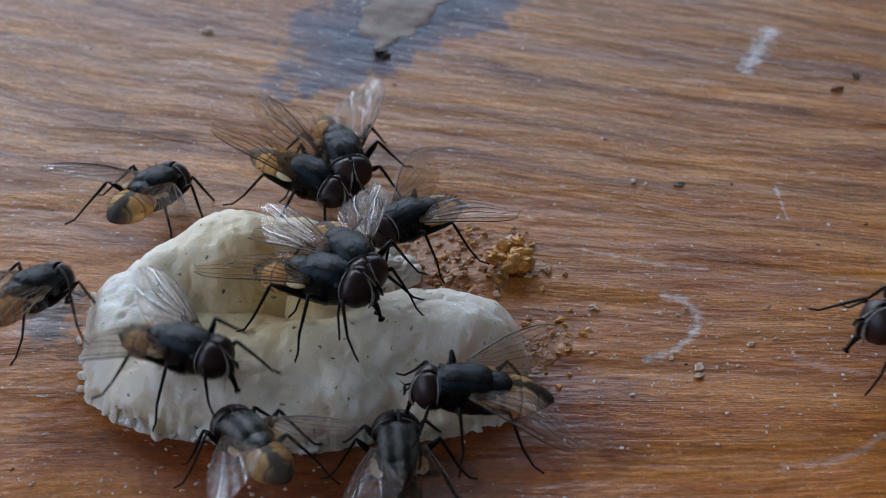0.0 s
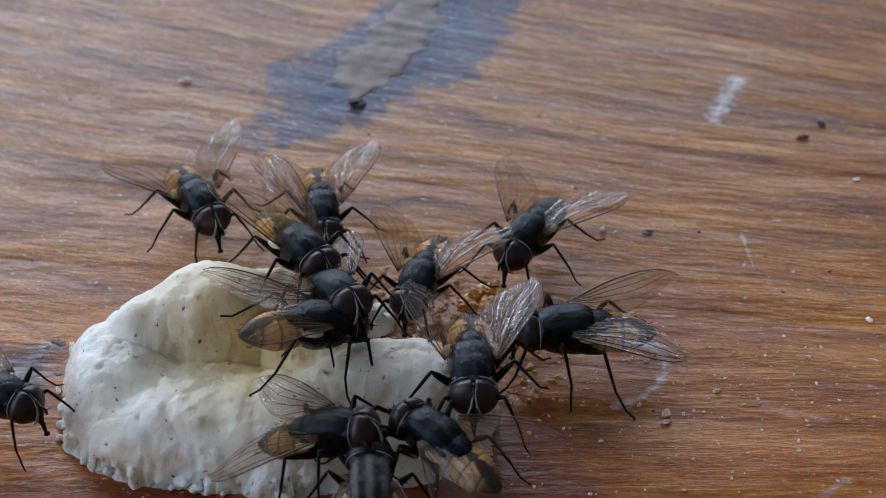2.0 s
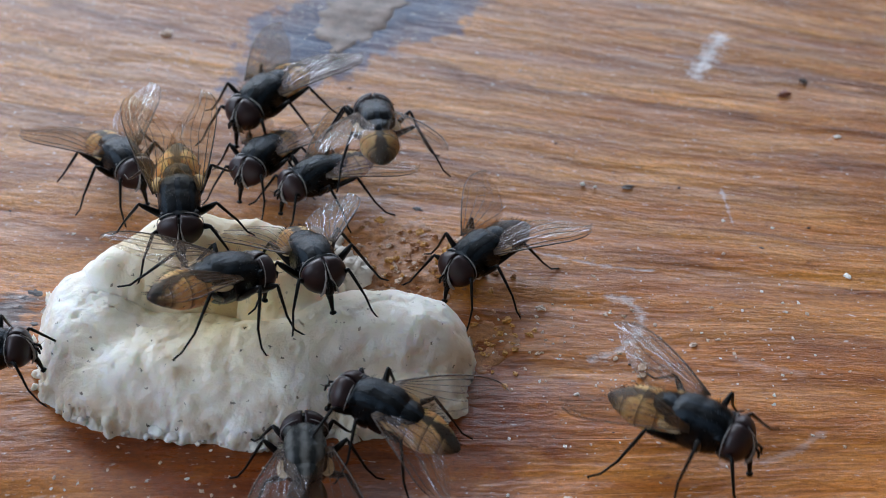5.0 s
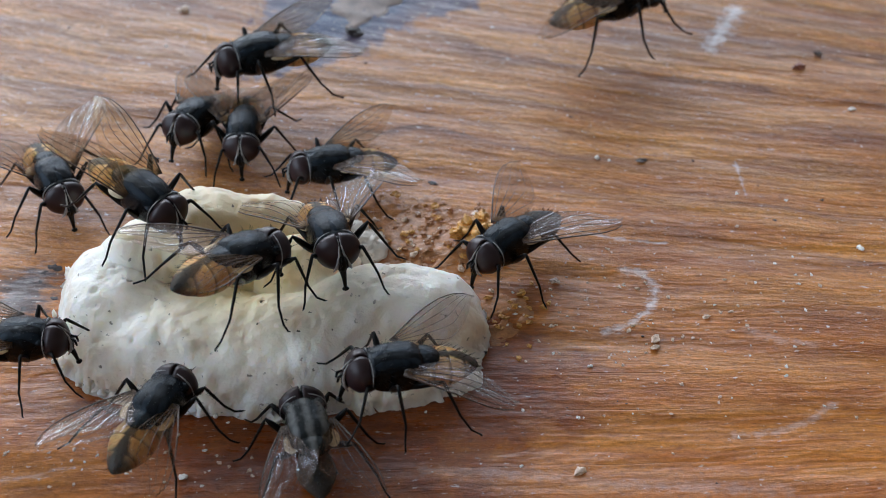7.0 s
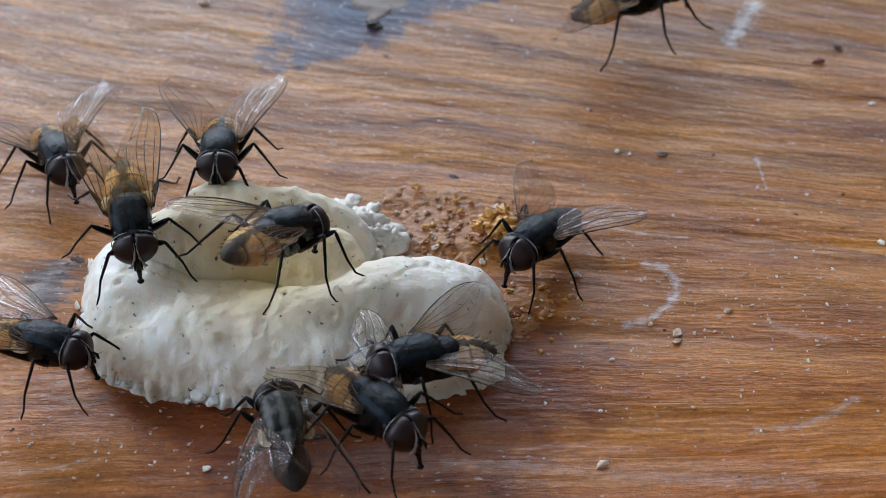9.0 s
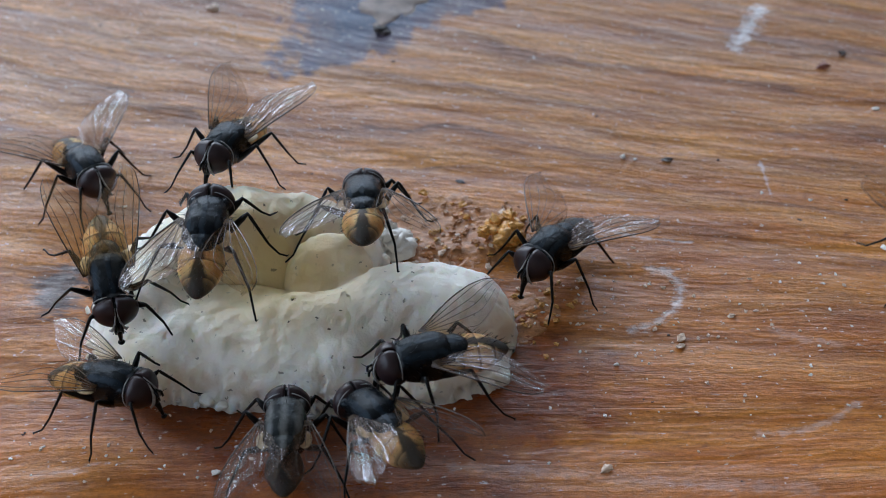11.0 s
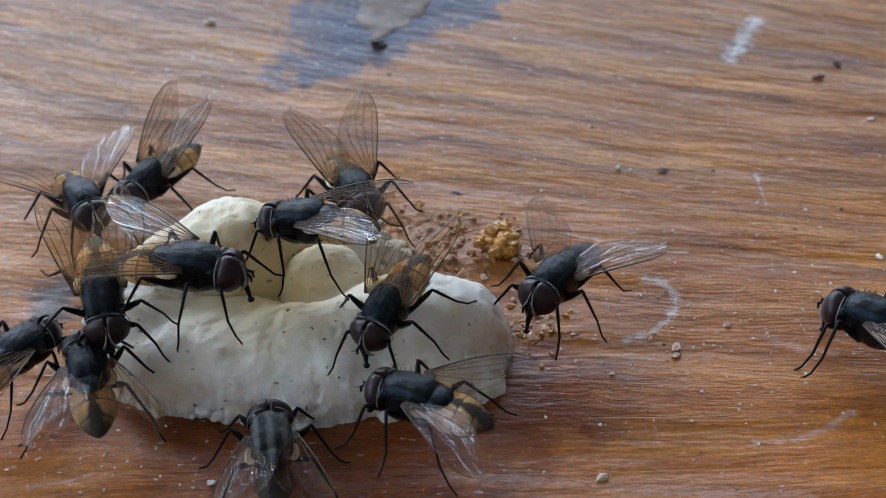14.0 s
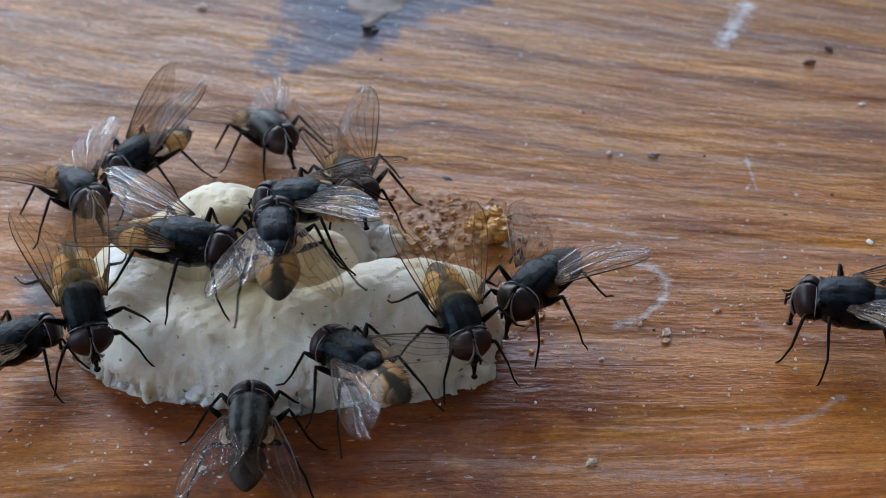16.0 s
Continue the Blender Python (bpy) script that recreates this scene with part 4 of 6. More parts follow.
# each fly: size, how far its wings stand apart, how high, their bank, and what sets it apart
FLIES = {
    "F1": (1.0, 18, 1, 0, "grey-striped house fly with wings spread, feeding at the cheese edge"),
    "F2": (1.0, 34, -2, 0, "blue-black house fly with pearly wings beside the cheese"),
    "G": (0.95, 22, 3, 0, "dark house fly with amber abdomen on the table"),
    "K": (1.0, 13, 22, 8, "black house fly with a large amber abdomen, head lowered"),
    "M": (1.0, 46, 7, 0, "dark house fly with pale wings held apart behind the cheese"),
    "T": (0.95, 40, 0, 0, "slim black house fly with clear folded wings"),
    "P": (1.08, 28, 2, 0, "large restless house fly with an amber abdomen"),
    "S": (1.0, 42, 7, 0, "black house fly with clear wings feeding at the cheese tip"),
    "Q": (1.12, 24, 0, 0, "large grey house fly standing on the table"),
    "O": (1.0, 38, -2, 0, "house fly with striped amber abdomen on the cheese"),
    "J": (1.05, 26, 10, 6, "black house fly with tan wings standing on the cheese"),
    "W": (1.0, 28, 2, 0, "striped house fly walking round the cheese"),
    "X": (1.0, 28, 3, 0, "dark house fly with amber sides walking about"),
    "Z": (0.95, 36, -4, 0, "black house fly with raised pale wings behind the cheese"),
    "B": (0.95, 38, 0, 0, "small house fly with pale spread wings"),
    "U": (0.95, 32, 0, 0, "small grey house fly on the table"),
}
flies = {}
first = house_fly()
for key, (size, spread, lift, bank, label) in FLIES.items():
    fly = first if not flies else copy_thing(first, Matrix())
    fly.scale = (size,) * 3
    tagged(fly, label)
    flies[key] = fly
left_wing = [c for c in first.children if c.name.startswith("wing")][0].data
leg_order = [c.data for c in first.children if c.name.startswith("leg")]
legs, wings = {}, {}
rng = random.Random(21)
for key, fly in flies.items():
    size, spread, lift, bank, label = FLIES[key]
    legs[key], wings[key] = [], []
    for w in fly.children:
        if w.name.startswith("wing"):
            side = 1 if w.data == left_wing else -1
            wings[key].append((w, side, bank))
            if key in ("F1", "F2", "U"):
                w.material_slots[0].link = "OBJECT"
                w.material_slots[0].material = PALE_WING
                tagged(w, "pale pearly wing with fine veins")
            if key in ("K", "G", "W", "T", "J"):
                w.material_slots[0].link = "OBJECT"
                w.material_slots[0].material = TAN_WING
                tagged(w, "tan translucent wing with an amber root")
            w.matrix_basis = wing_pose(side, spread * 0.85 + rng.uniform(-4, 4), lift + rng.uniform(-4, 5), bank)
        if w.name.startswith("abdomen") and key in ("F1", "U", "S"):
            w.material_slots[0].link = "OBJECT"
            w.material_slots[0].material = GREY_ABDOMEN
            tagged(w, "dull grey-brown abdomen with a dark median stripe")
        if w.name.startswith("abdomen") and key == "F1":
            w.matrix_basis = pose(-0.35 * MM, 0, 0.35 * MM, 0, -8, 0) @ Matrix.Diagonal((0.72, 0.85, 0.72, 1))
        if w.name.startswith(("thorax", "scutellum")) and key in ("F1", "U", "B"):
            w.material_slots[0].link = "OBJECT"
            w.material_slots[0].material = GREY_THORAX
        if w.name.startswith("leg"):
            k = leg_order.index(w.data)
            side, index, rest = (1 if k < 3 else -1), k % 3, rng.uniform(-13, 13)
            w.matrix_basis = leg_pose(side, index, rest)
            legs[key].append((w, side, index, rest))


# ---- crumbs, flakes and marks on the board ----
CRUST = simple("orange_brown_crust", (0.74, 0.34, 0.075), 0.4, 0.55, 1.5, 0.6)
CURD = simple("white_curd_grain", (0.82, 0.77, 0.70), 0.45, 0.12, 1.2, 0.35)
GRIT = simple("pale_grit", (0.72, 0.52, 0.38), 0.4, 0.45, 2.0, 0.4)
DARK = simple("dark_brown_chip", (0.05, 0.028, 0.018), 0.5, 0.4, 2.0, 0.4)
RED = simple("red_brown_seed", (0.20, 0.055, 0.025), 0.35, 0.3, 2.0, 0.2)
FILM = simple("grey_dried_paint", (0.040, 0.030, 0.029), 0.5, 0.6, 0.8, 0.6)
KNOT = simple("grey_knot_wood", (0.20, 0.15, 0.125), 0.5, 0.5, 0.8, 0.4, 0.3)
GLAZE = simple("amber_crumb_glaze", (0.40, 0.17, 0.055), 0.42, 0.5, 2.2, 0.6)


def pebble(seed, r, rough=0.55):
    """An irregular crumb of mean radius r."""
    bm = bmesh.new()
    bmesh.ops.create_icosphere(bm, subdivisions=2 if r < 0.3 else 3, radius=r)
    for p in bm.verts:
        k = 1 + rough * noise.noise(p.co / r * 1.1 + Vector((seed * 3.7, seed, 0))) + rough * 0.7 * noise.noise(p.co / r * 2.6 + Vector((seed, 7, 0)))
        p.co = p.co * k
        p.co.z *= 0.75
    return bm


def crumb(name, x, y, r, mat, seed, label, category, flat=1.0, turn=0.0, group="", z=0.0):
    bm = pebble(seed, r, 0.95)
    for p in bm.verts:
        p.co.x *= 1.35
        p.co.z *= flat
    low = min(p.co.z for p in bm.verts)
    bmesh.ops.translate(bm, vec=(0, 0, -low * 0.85), verts=bm.verts)
    ob = link(name, bm, mat, smooth=r > 0.4 or name == "curd_grain")
    ob.matrix_basis = pose(x * MM, y * MM, (z + board_height(x, y) - 0.03) * MM, 0, 0, turn)
    return tagged(ob, label, category, group)


def patch(name, outline, mat, height, label, category, freq=0.6, amp=0.12, step=0.25, ragged=1.0):
    """A thin raised sheet with wrinkles inside an outline of points."""
    xs, ys = [p[0] for p in outline], [p[1] for p in outline]
    verts, faces, index = [], [], {}

    def inside(x, y):
        """How far inside the outline a point lies, in millimetres (negative outside)."""
        best, odd = 1e9, False
        for (ax, ay), (bx, by) in zip(outline, outline[1:] + outline[:1]):
            if (ay > y) != (by > y) and x < (bx - ax) * (y - ay) / (by - ay) + ax:
                odd = not odd
            t = max(0, min(1, ((x - ax) * (bx - ax) + (y - ay) * (by - ay)) / ((bx - ax) ** 2 + (by - ay) ** 2 + 1e-9)))
            best = min(best, math.hypot(x - ax - t * (bx - ax), y - ay - t * (by - ay)))
        return best if odd else -best

    def key(i, j):
        if (i, j) not in index:
            x, y = min(xs) - 1 + i * step, min(ys) - 1 + j * step
            d = inside(x, y) + ragged * (0.9 * noise.noise((x * 0.8, y * 0.8, 4)) + 0.45 * noise.noise((x * 2.4, y * 2.4, 8)))
            z = -0.12 if d <= 0 else height * min(1, d / 0.8) + amp * noise.noise((x * freq, y * freq * 1.6, 2)) + amp * 0.6 * abs(noise.noise((x * freq * 3, y * freq * 3, 6)))
            index[i, j] = len(verts)
            verts.append((x, y, z + board_height(x, y)))
        return index[i, j]

    nx, ny = int((max(xs) - min(xs) + 2) / step), int((max(ys) - min(ys) + 2) / step)
    for j in range(ny):
        for i in range(nx):
            f = [key(i, j), key(i + 1, j), key(i + 1, j + 1), key(i, j + 1)]
            if max(verts[k][2] for k in f) > -0.1:
                faces.append(f)
    return tagged(raw(name, verts, faces, mat), label, category)


# the grainy curd tail behind the lump
rng = random.Random(11)
for i in range(80):
    a = rng.random()
    x, y = -2.4 + 3.0 * a + rng.gauss(0, 0.35), 9.9 - 1.0 * a + rng.gauss(0, 0.7)
    lift = max(0.0, 1 - math.hypot(x + 1.2, y - 9.4) / 1.6) * rng.uniform(0.1, 0.7)
    crumb("curd_grain", x, y, rng.uniform(0.24, 0.62), CURD, i, "small white curd grain beside the cheese lump", "crumb", 1.0, rng.uniform(0, 360), "curd grains", z=lift)
patch("crumb_glaze", [(0.6, 12.8), (3.2, 13.2), (6.2, 11.6), (7.8, 9.6), (6.6, 7.6), (4.0, 6.8), (1.4, 7.2), (0.2, 9.5)], GLAZE, 0.02,
      "sticky amber-brown smear of food on the board", "smear", 2.6, 0.045, 0.10, 2.4)
patch("crumb_glaze", [(7.0, 5.2), (8.4, 5.4), (9.2, 4.2), (8.8, 2.4), (7.6, 1.4), (6.8, 2.0)], GLAZE, 0.02,
      "thin amber-brown smear of food beside the cheese tip", "smear", 3.4, 0.04, 0.10, 2.2)
for i in range(24):
    crumb("crust_crumb", rng.gauss(7.0, 0.5), rng.gauss(9.6, 0.45), rng.uniform(0.18, 0.42), CRUST, 60 + i, "orange-brown crust crumb on the board", "crumb", 1.0, rng.uniform(0, 360), "crust crumbs", z=rng.uniform(0, 0.5))
for i in range(9):
    crumb("crust_crumb", rng.uniform(0.8, 6.5), rng.gauss(10.2, 1.4), rng.uniform(0.07, 0.2), CRUST, 90 + i, "small orange-brown crust crumb on the board", "crumb", 0.9, rng.uniform(0, 360), "crust crumbs", z=0.12)
for i in range(22):
    crumb("crust_crumb", rng.gauss(8.4, 1.1), rng.gauss(3.4, 1.3), rng.uniform(0.06, 0.16), CRUST, 130 + i, "tiny amber crumb by the cheese tip", "crumb", 0.9, rng.uniform(0, 360), "crust crumbs")

for i in range(110):
    crumb("crust_crumb", rng.gauss(4.4, 1.9), rng.gauss(9.6, 1.7), rng.uniform(0.05, 0.16), (CRUST, GRIT, GLAZE, GLAZE)[i % 4], 700 + i, "tiny tan crumb in the food smear behind the cheese", "crumb", 0.9, rng.uniform(0, 360), "crust crumbs", z=0.03)

# single marked crumbs and chips
for name, x, y, r, mat, flat, turn, label in (
        ("dark_chip", 16.4, 16.6, 0.36, DARK, 0.4, 8, "dark brown wood chip lying on the board"),
        ("red_seed", 27.0, 25.9, 0.46, RED, 0.5, 10, "red-brown seed husk lying on the board"),
        ("dark_chip", 28.5, 27.4, 0.30, DARK, 0.7, 40, "small black grain on the board"),
        ("white_flake", 27.6, 8.9, 0.34, CURD, 0.35, 20, "white flake set in the board"),
        ("pale_crumb", 15.7, 1.7, 0.30, GRIT, 0.9, 60, "pale bread crumb on the board"),
        ("pale_crumb", 15.6, 1.1, 0.24, GRIT, 0.9, 10, "pale bread crumb on the board"),
        ("pale_crumb", 11.3, -7.1, 0.32, GRIT, 0.8, 30, "pale bread crumb on the board"),
        ("pale_crumb", 13.8, 16.8, 0.26, CURD, 0.8, 0, "white crumb on the board"),
        ("pale_crumb", 14.5, 16.6, 0.16, CURD, 0.8, 70, "white crumb on the board"),
        ("dark_chip", 4.3, 14.6, 0.34, FILM, 0.4, -15, "grey wood splinter on the board"),
        ("dark_chip", 23.3, 11.2, 0.15, DARK, 0.6, 0, "small dark grain on the board"),
        ("pale_crumb", 10.8, 6.2, 0.28, GRIT, 0.8, 0, "pale bread crumb on the board"),
        ("pale_crumb", 18.5, 3.4, 0.20, GRIT, 0.8, 20, "pale bread crumb on the board"),
        ("pale_crumb", 29.5, 21.6, 0.22, CURD, 0.8, 0, "white crumb on the board"),
        ("pale_crumb", -12.0, 32.7, 0.42, GRIT, 0.7, 30, "yellowish crumb on the board"),
        ("pale_crumb", -7.4, -7.5, 0.24, CURD, 0.7, 40, "white crumb on the board"),
        ("paint_bead", -0.8, 29.9, 0.55, FILM, 0.7, 0, "grey bead of dried paint on the board")):
    crumb(name, x, y, r * 0.62, mat, int(x * 7 + 200) % 97, label, "crumb" if "crumb" in name else "chip", flat, turn)
for i in range(230):
    x, y = rng.uniform(8, 25), rng.gauss(3.5, 4.0)
    crumb("grit_grain", x, y, rng.uniform(0.025, 0.07) * rng.choice((1, 1, 1.4)), GRIT if i % 3 else CURD, 300 + i, "tiny pale grain of grit on the board", "grit", 0.8, rng.uniform(0, 360), "grit grains")
for i in range(70):
    x, y = rng.uniform(-20, 30), rng.uniform(-8, 34)
    crumb("grit_grain", x, y, rng.uniform(0.03, 0.08), (GRIT, CURD, DARK)[i % 3], 400 + i, "tiny grain of grit on the board", "grit", 0.8, rng.uniform(0, 360), "grit grains")
for i in range(50):
    x, y = rng.uniform(-17, -3), rng.gauss(-6.0, 1.3)
    crumb("grit_grain", x, y, rng.uniform(0.03, 0.085), CURD if i % 2 else GRIT, 480 + i, "tiny pale grain of grit on the board", "grit", 0.8, rng.uniform(0, 360), "grit grains")

# the knot with its grey crust, and the grey film by the cheese
patch("grey_knot", [(-2.3, 31.6), (-0.8, 30.6), (1.0, 31.6), (3.4, 35.8), (4.8, 40.0), (4.4, 44.0), (2.0, 43.0), (-0.4, 39.0), (-2.2, 35.4)], KNOT, 0.04,
      "rough grey knot in the board amid a dark stain", "knot", 0.45, 0.08, 0.22)
for i in range(5):
    crumb("dark_flake", rng.gauss(-16.8, 0.9), rng.gauss(5.0, 1.6), rng.uniform(0.12, 0.34), FILM, 520 + i, "dark grey dried flake beside the cheese", "flake", 0.18, rng.uniform(0, 360), "dark flakes")


def at(x, y, z, heading, rise):
    """A fly's pose: place in millimetres, heading and rise of the head in degrees."""
    return pose(x * MM, y * MM, z * MM, 0, -rise, heading)


def go(key, rows):
    """Key a fly along its rows, and its six legs in step with the way that it goes."""
    walk(flies[key], rows)
    times, gone = [t for t, m in rows], [0.0]
    for (t0, a), (t1, b) in zip(rows, rows[1:]):
        gone.append(gone[-1] + (b.translation - a.translation).length / MM)
    beats, t = [], 0.0
    while t < 16.01:
        beats.append((t, float(np.interp(t, times, gone))))
        t += 0.1
    for leg, side, index, rest in legs[key]:
        phase = math.pi * ((index + (side > 0)) % 2)
        keys = []
        for k, (t, d) in enumerate(beats):
            near = beats[min(k + 1, len(beats) - 1)][1] - beats[max(k - 1, 0)][1]
            # a still fly keeps its feet down; a walking one swings each leg by tripods
            step = min(1.0, max(0.0, near - 0.15) / 0.8)
            keys.append((t, rest + step * 17 * math.sin(d * 1.25 + phase), step * 9 * max(0.0, math.cos(d * 1.25 + phase))))
        kept = [q for k, q in enumerate(keys) if k in (0, len(keys) - 1) or abs(q[1] - keys[k - 1][1]) + abs(q[1] - keys[k + 1][1]) > 0.4]
        walk(leg, [(t, leg_pose(side, index, swing, lift)) for t, swing, lift in kept])


def fold(key, rows):
    """Key both wings of a fly: how far they stand apart and how high, in degrees."""
    for w, side, bank in wings[key]:
        walk(w, [(t, wing_pose(side, spread + side, lift + 1.5 * side, bank)) for t, spread, lift in rows])


def motions():
    fold("Z", [(0, 32, 4), (7, 32, 6), (7.4, 28, 16), (7.7, 30, 14), (8, 36, 2), (8.3, 34, 4), (8.7, 28, 15), (9.2, 28, 15), (11.3, 22, 22), (12.6, 12, 32), (13, 9, 38), (16, 9, 38)])
    fold("O", [(0, 30, -2), (11.8, 32, 0), (12.3, 16, 4), (16, 16, 4)])
    fold("X", [(0, 26, 3), (12.6, 26, 3), (13.2, 15, 30), (16, 15, 30)])
    fold("T", [(0, 36, 6), (13.5, 36, 6), (13.9, 14, 30), (16, 14, 30)])
    go("F1", [
        (0, at(0.93, -5.90, 0.00, 94.8, 1.3)),
        (0.5, at(1.22, -6.31, 0.90, 91.1, 2.5)),
        (1, at(1.37, -6.18, 0.93, 99.0, 1.1)),
        (1.5, at(1.04, -6.26, 1.99, 89.6, 10.7)),
        (2, at(0.96, -6.31, 1.76, 91.3, 9.4)),
        (2.5, at(0.86, -6.19, 2.06, 90.1, 9.8)),
        (3, at(0.53, -6.34, 1.78, 90.5, 9.8)),
        (3.5, at(0.11, -6.48, 1.18, 86.6, 5.6)),
        (4, at(-0.18, -6.06, 0.07, 96.3, 2.4)),
        (4.2, at(-0.32, -6.36, 0.51, 94.2, 2.3)),
        (6.3, at(-1.58, -6.31, 0.00, 97.2, 2.6)),
        (6.5, at(-1.63, -6.23, 0.00, 99.5, 2.1)),
        (7, at(-1.53, -6.20, 0.00, 103.2, 2.4)),
        (7.5, at(-1.74, -6.45, 0.00, 104.5, -1.1)),
        (8, at(-2.44, -6.64, 0.00, 108.4, -1.5)),
        (8.5, at(-2.92, -6.88, 0.34, 110.1, 0.3)),
        (9, at(-3.71, -6.93, 0.74, 103.7, 2.1)),
        (9.2, at(-3.97, -6.95, 0.81, 103.0, 0.6)),
        (11.3, at(-4.03, -6.37, 0.00, 91.0, 1.1)),
        (11.5, at(-4.46, -6.52, 0.00, 96.7, 0.9)),
        (12, at(-4.65, -6.49, 0.00, 93.0, 1.8)),
        (12.5, at(-4.49, -6.53, 0.00, 89.8, 1.7)),
        (13, at(-4.48, -6.54, 0.00, 95.5, -0.1)),
        (13.5, at(-4.56, -6.70, 0.00, 96.3, 0.2)),
        (14, at(-4.45, -6.62, 0.00, 97.6, 0.9)),
        (14.5, at(-4.54, -6.57, 0.00, 95.3, 1.8)),
        (15, at(-4.61, -6.43, 0.00, 90.0, 1.1)),
        (15.5, at(-4.59, -6.57, 0.00, 93.9, 0.5)),
        (16, at(-5.05, -6.36, 0.03, 91.0, 1.2)),
    ])
    go("F2", [
        (0, at(3.61, -4.07, 2.24, -178.1, 7.9)),
        (0.5, at(3.83, -3.93, 2.26, -177.5, 8.9)),
        (1, at(3.58, -3.52, 2.52, -178.4, 10.4)),
        (1.5, at(3.62, -3.94, 2.26, -218.7, 6.6)),
        (2, at(3.68, -3.84, 2.22, -223.5, 5.1)),
        (2.5, at(3.73, -3.85, 2.27, -219.2, 6.2)),
        (3, at(3.77, -3.90, 2.16, -224.3, 8.5)),
        (3.5, at(3.13, -4.44, 2.12, -222.5, 5.1)),
        (4, at(3.10, -4.74, 2.08, -219.9, -10.7)),
        (4.2, at(2.35, -5.31, 2.10, -227.4, 3.9)),
        (6.3, at(2.07, -4.47, 2.25, -158.0, 12.7)),
        (6.5, at(2.09, -4.51, 2.26, -160.7, 10.8)),
        (7, at(2.17, -4.64, 2.31, -164.1, 9.1)),
        (7.5, at(2.07, -4.74, 2.27, -163.3, 11.0)),
        (8, at(2.04, -4.64, 2.22, -158.7, 12.7)),
        (8.5, at(2.24, -4.68, 2.28, -163.6, 8.3)),
        (9, at(2.10, -4.56, 2.24, -160.0, 7.8)),
        (9.2, at(2.00, -4.31, 2.44, -163.8, 8.1)),
        (11.3, at(2.65, -4.22, 2.48, -166.0, 1.6)),
        (11.5, at(2.80, -3.99, 2.55, -166.9, 3.4)),
        (12, at(2.72, -3.80, 2.62, -166.4, 5.9)),
        (12.5, at(2.88, -3.74, 2.64, -170.9, 2.5)),
        (13, at(2.88, -3.78, 2.62, -169.7, 4.5)),
        (13.5, at(3.03, -3.95, 2.54, -166.0, 7.0)),
        (13.7, at(2.44, -4.87, 2.24, -180.0, 7.3)),
        (14, at(2.34, -6.20, 2.42, -206.3, -3.4)),
        (14.5, at(2.35, -6.40, 2.35, -209.5, -4.6)),
        (15, at(2.42, -6.45, 2.32, -210.5, -4.8)),
        (15.5, at(2.17, -6.67, 2.19, -209.8, -7.2)),
        (15.7, at(1.47, -5.73, 2.23, -214.0, -9.3)),
        (16, at(-0.07, -4.49, 2.27, -227.2, -7.0)),
    ])
    go("G", [
        (0, at(-17.31, 3.34, 1.59, 57.2, -14.4)),
        (0.1, at(-18.56, 2.92, 0.00, 56.3, -3.4)),
        (0.3, at(-17.82, 1.97, 0.68, 34.8, -3.2)),
        (0.5, at(-15.82, 0.43, 2.05, -13.7, 15.3)),
        (1, at(-16.37, -0.11, 1.36, -18.4, 6.1)),
        (1.5, at(-17.14, 0.34, 0.86, -26.2, 3.3)),
        (2, at(-16.92, 0.26, 0.93, -29.5, 6.0)),
        (2.5, at(-16.80, -0.01, 0.96, -25.1, 5.1)),
        (3, at(-16.72, 0.14, 1.21, -21.6, 6.4)),
        (3.5, at(-16.78, -0.16, 0.98, -21.2, 6.1)),
        (4, at(-15.95, -0.55, 1.52, -5.8, 9.9)),
        (4.2, at(-16.07, -0.58, 1.49, -0.1, 9.0)),
        (6.3, at(-15.67, -0.69, 1.55, -6.4, 11.4)),
        (6.5, at(-15.47, -0.89, 1.56, -3.3, 10.8)),
        (7, at(-15.18, -1.57, 1.37, -2.3, 6.7)),
        (7.5, at(-15.32, -1.02, 1.52, 28.1, 8.3)),
        (8, at(-15.73, 0.11, 1.72, 54.9, 6.4)),
        (8.5, at(-15.98, -0.93, 0.65, 31.0, 1.5)),
        (9, at(-15.19, -2.18, 1.05, -20.0, 3.8)),
        (9.2, at(-14.94, -2.25, 1.14, -20.2, 4.0)),
        (11.3, at(-11.81, -4.79, 1.12, -22.7, 11.3)),
        (11.5, at(-11.84, -4.74, 1.15, -22.6, 9.6)),
        (12, at(-11.82, -4.42, 1.30, -5.9, 19.6)),
        (12.5, at(-11.91, -4.30, 1.35, -8.1, 19.7)),
        (12.75, at(-13.48, -4.30, 0.75, -18.7, 16.1)),
        (12.9, at(-15.83, -3.71, 0.00, -32.0, 5.6)),
        (13, at(-17.74, -3.47, 0.00, -37.5, 3.4)),
        (13.1, at(-17.81, -3.01, 0.00, 5.5, 0.3)),
        (13.2, at(-17.88, -2.56, 0.00, 48.5, -2.9)),
        (13.5, at(-17.39, -0.96, 0.20, 64.4, -9.4)),
        (14, at(-17.47, -0.54, 0.32, 55.4, -1.3)),
        (14.5, at(-17.25, -0.09, 0.61, 54.1, -1.2)),
        (15, at(-16.16, -1.33, 0.56, 40.7, -0.6)),
        (15.5, at(-16.36, -1.54, 0.50, 45.3, -4.1)),
        (16, at(-17.27, -0.81, 0.00, 41.8, -4.7)),
    ])
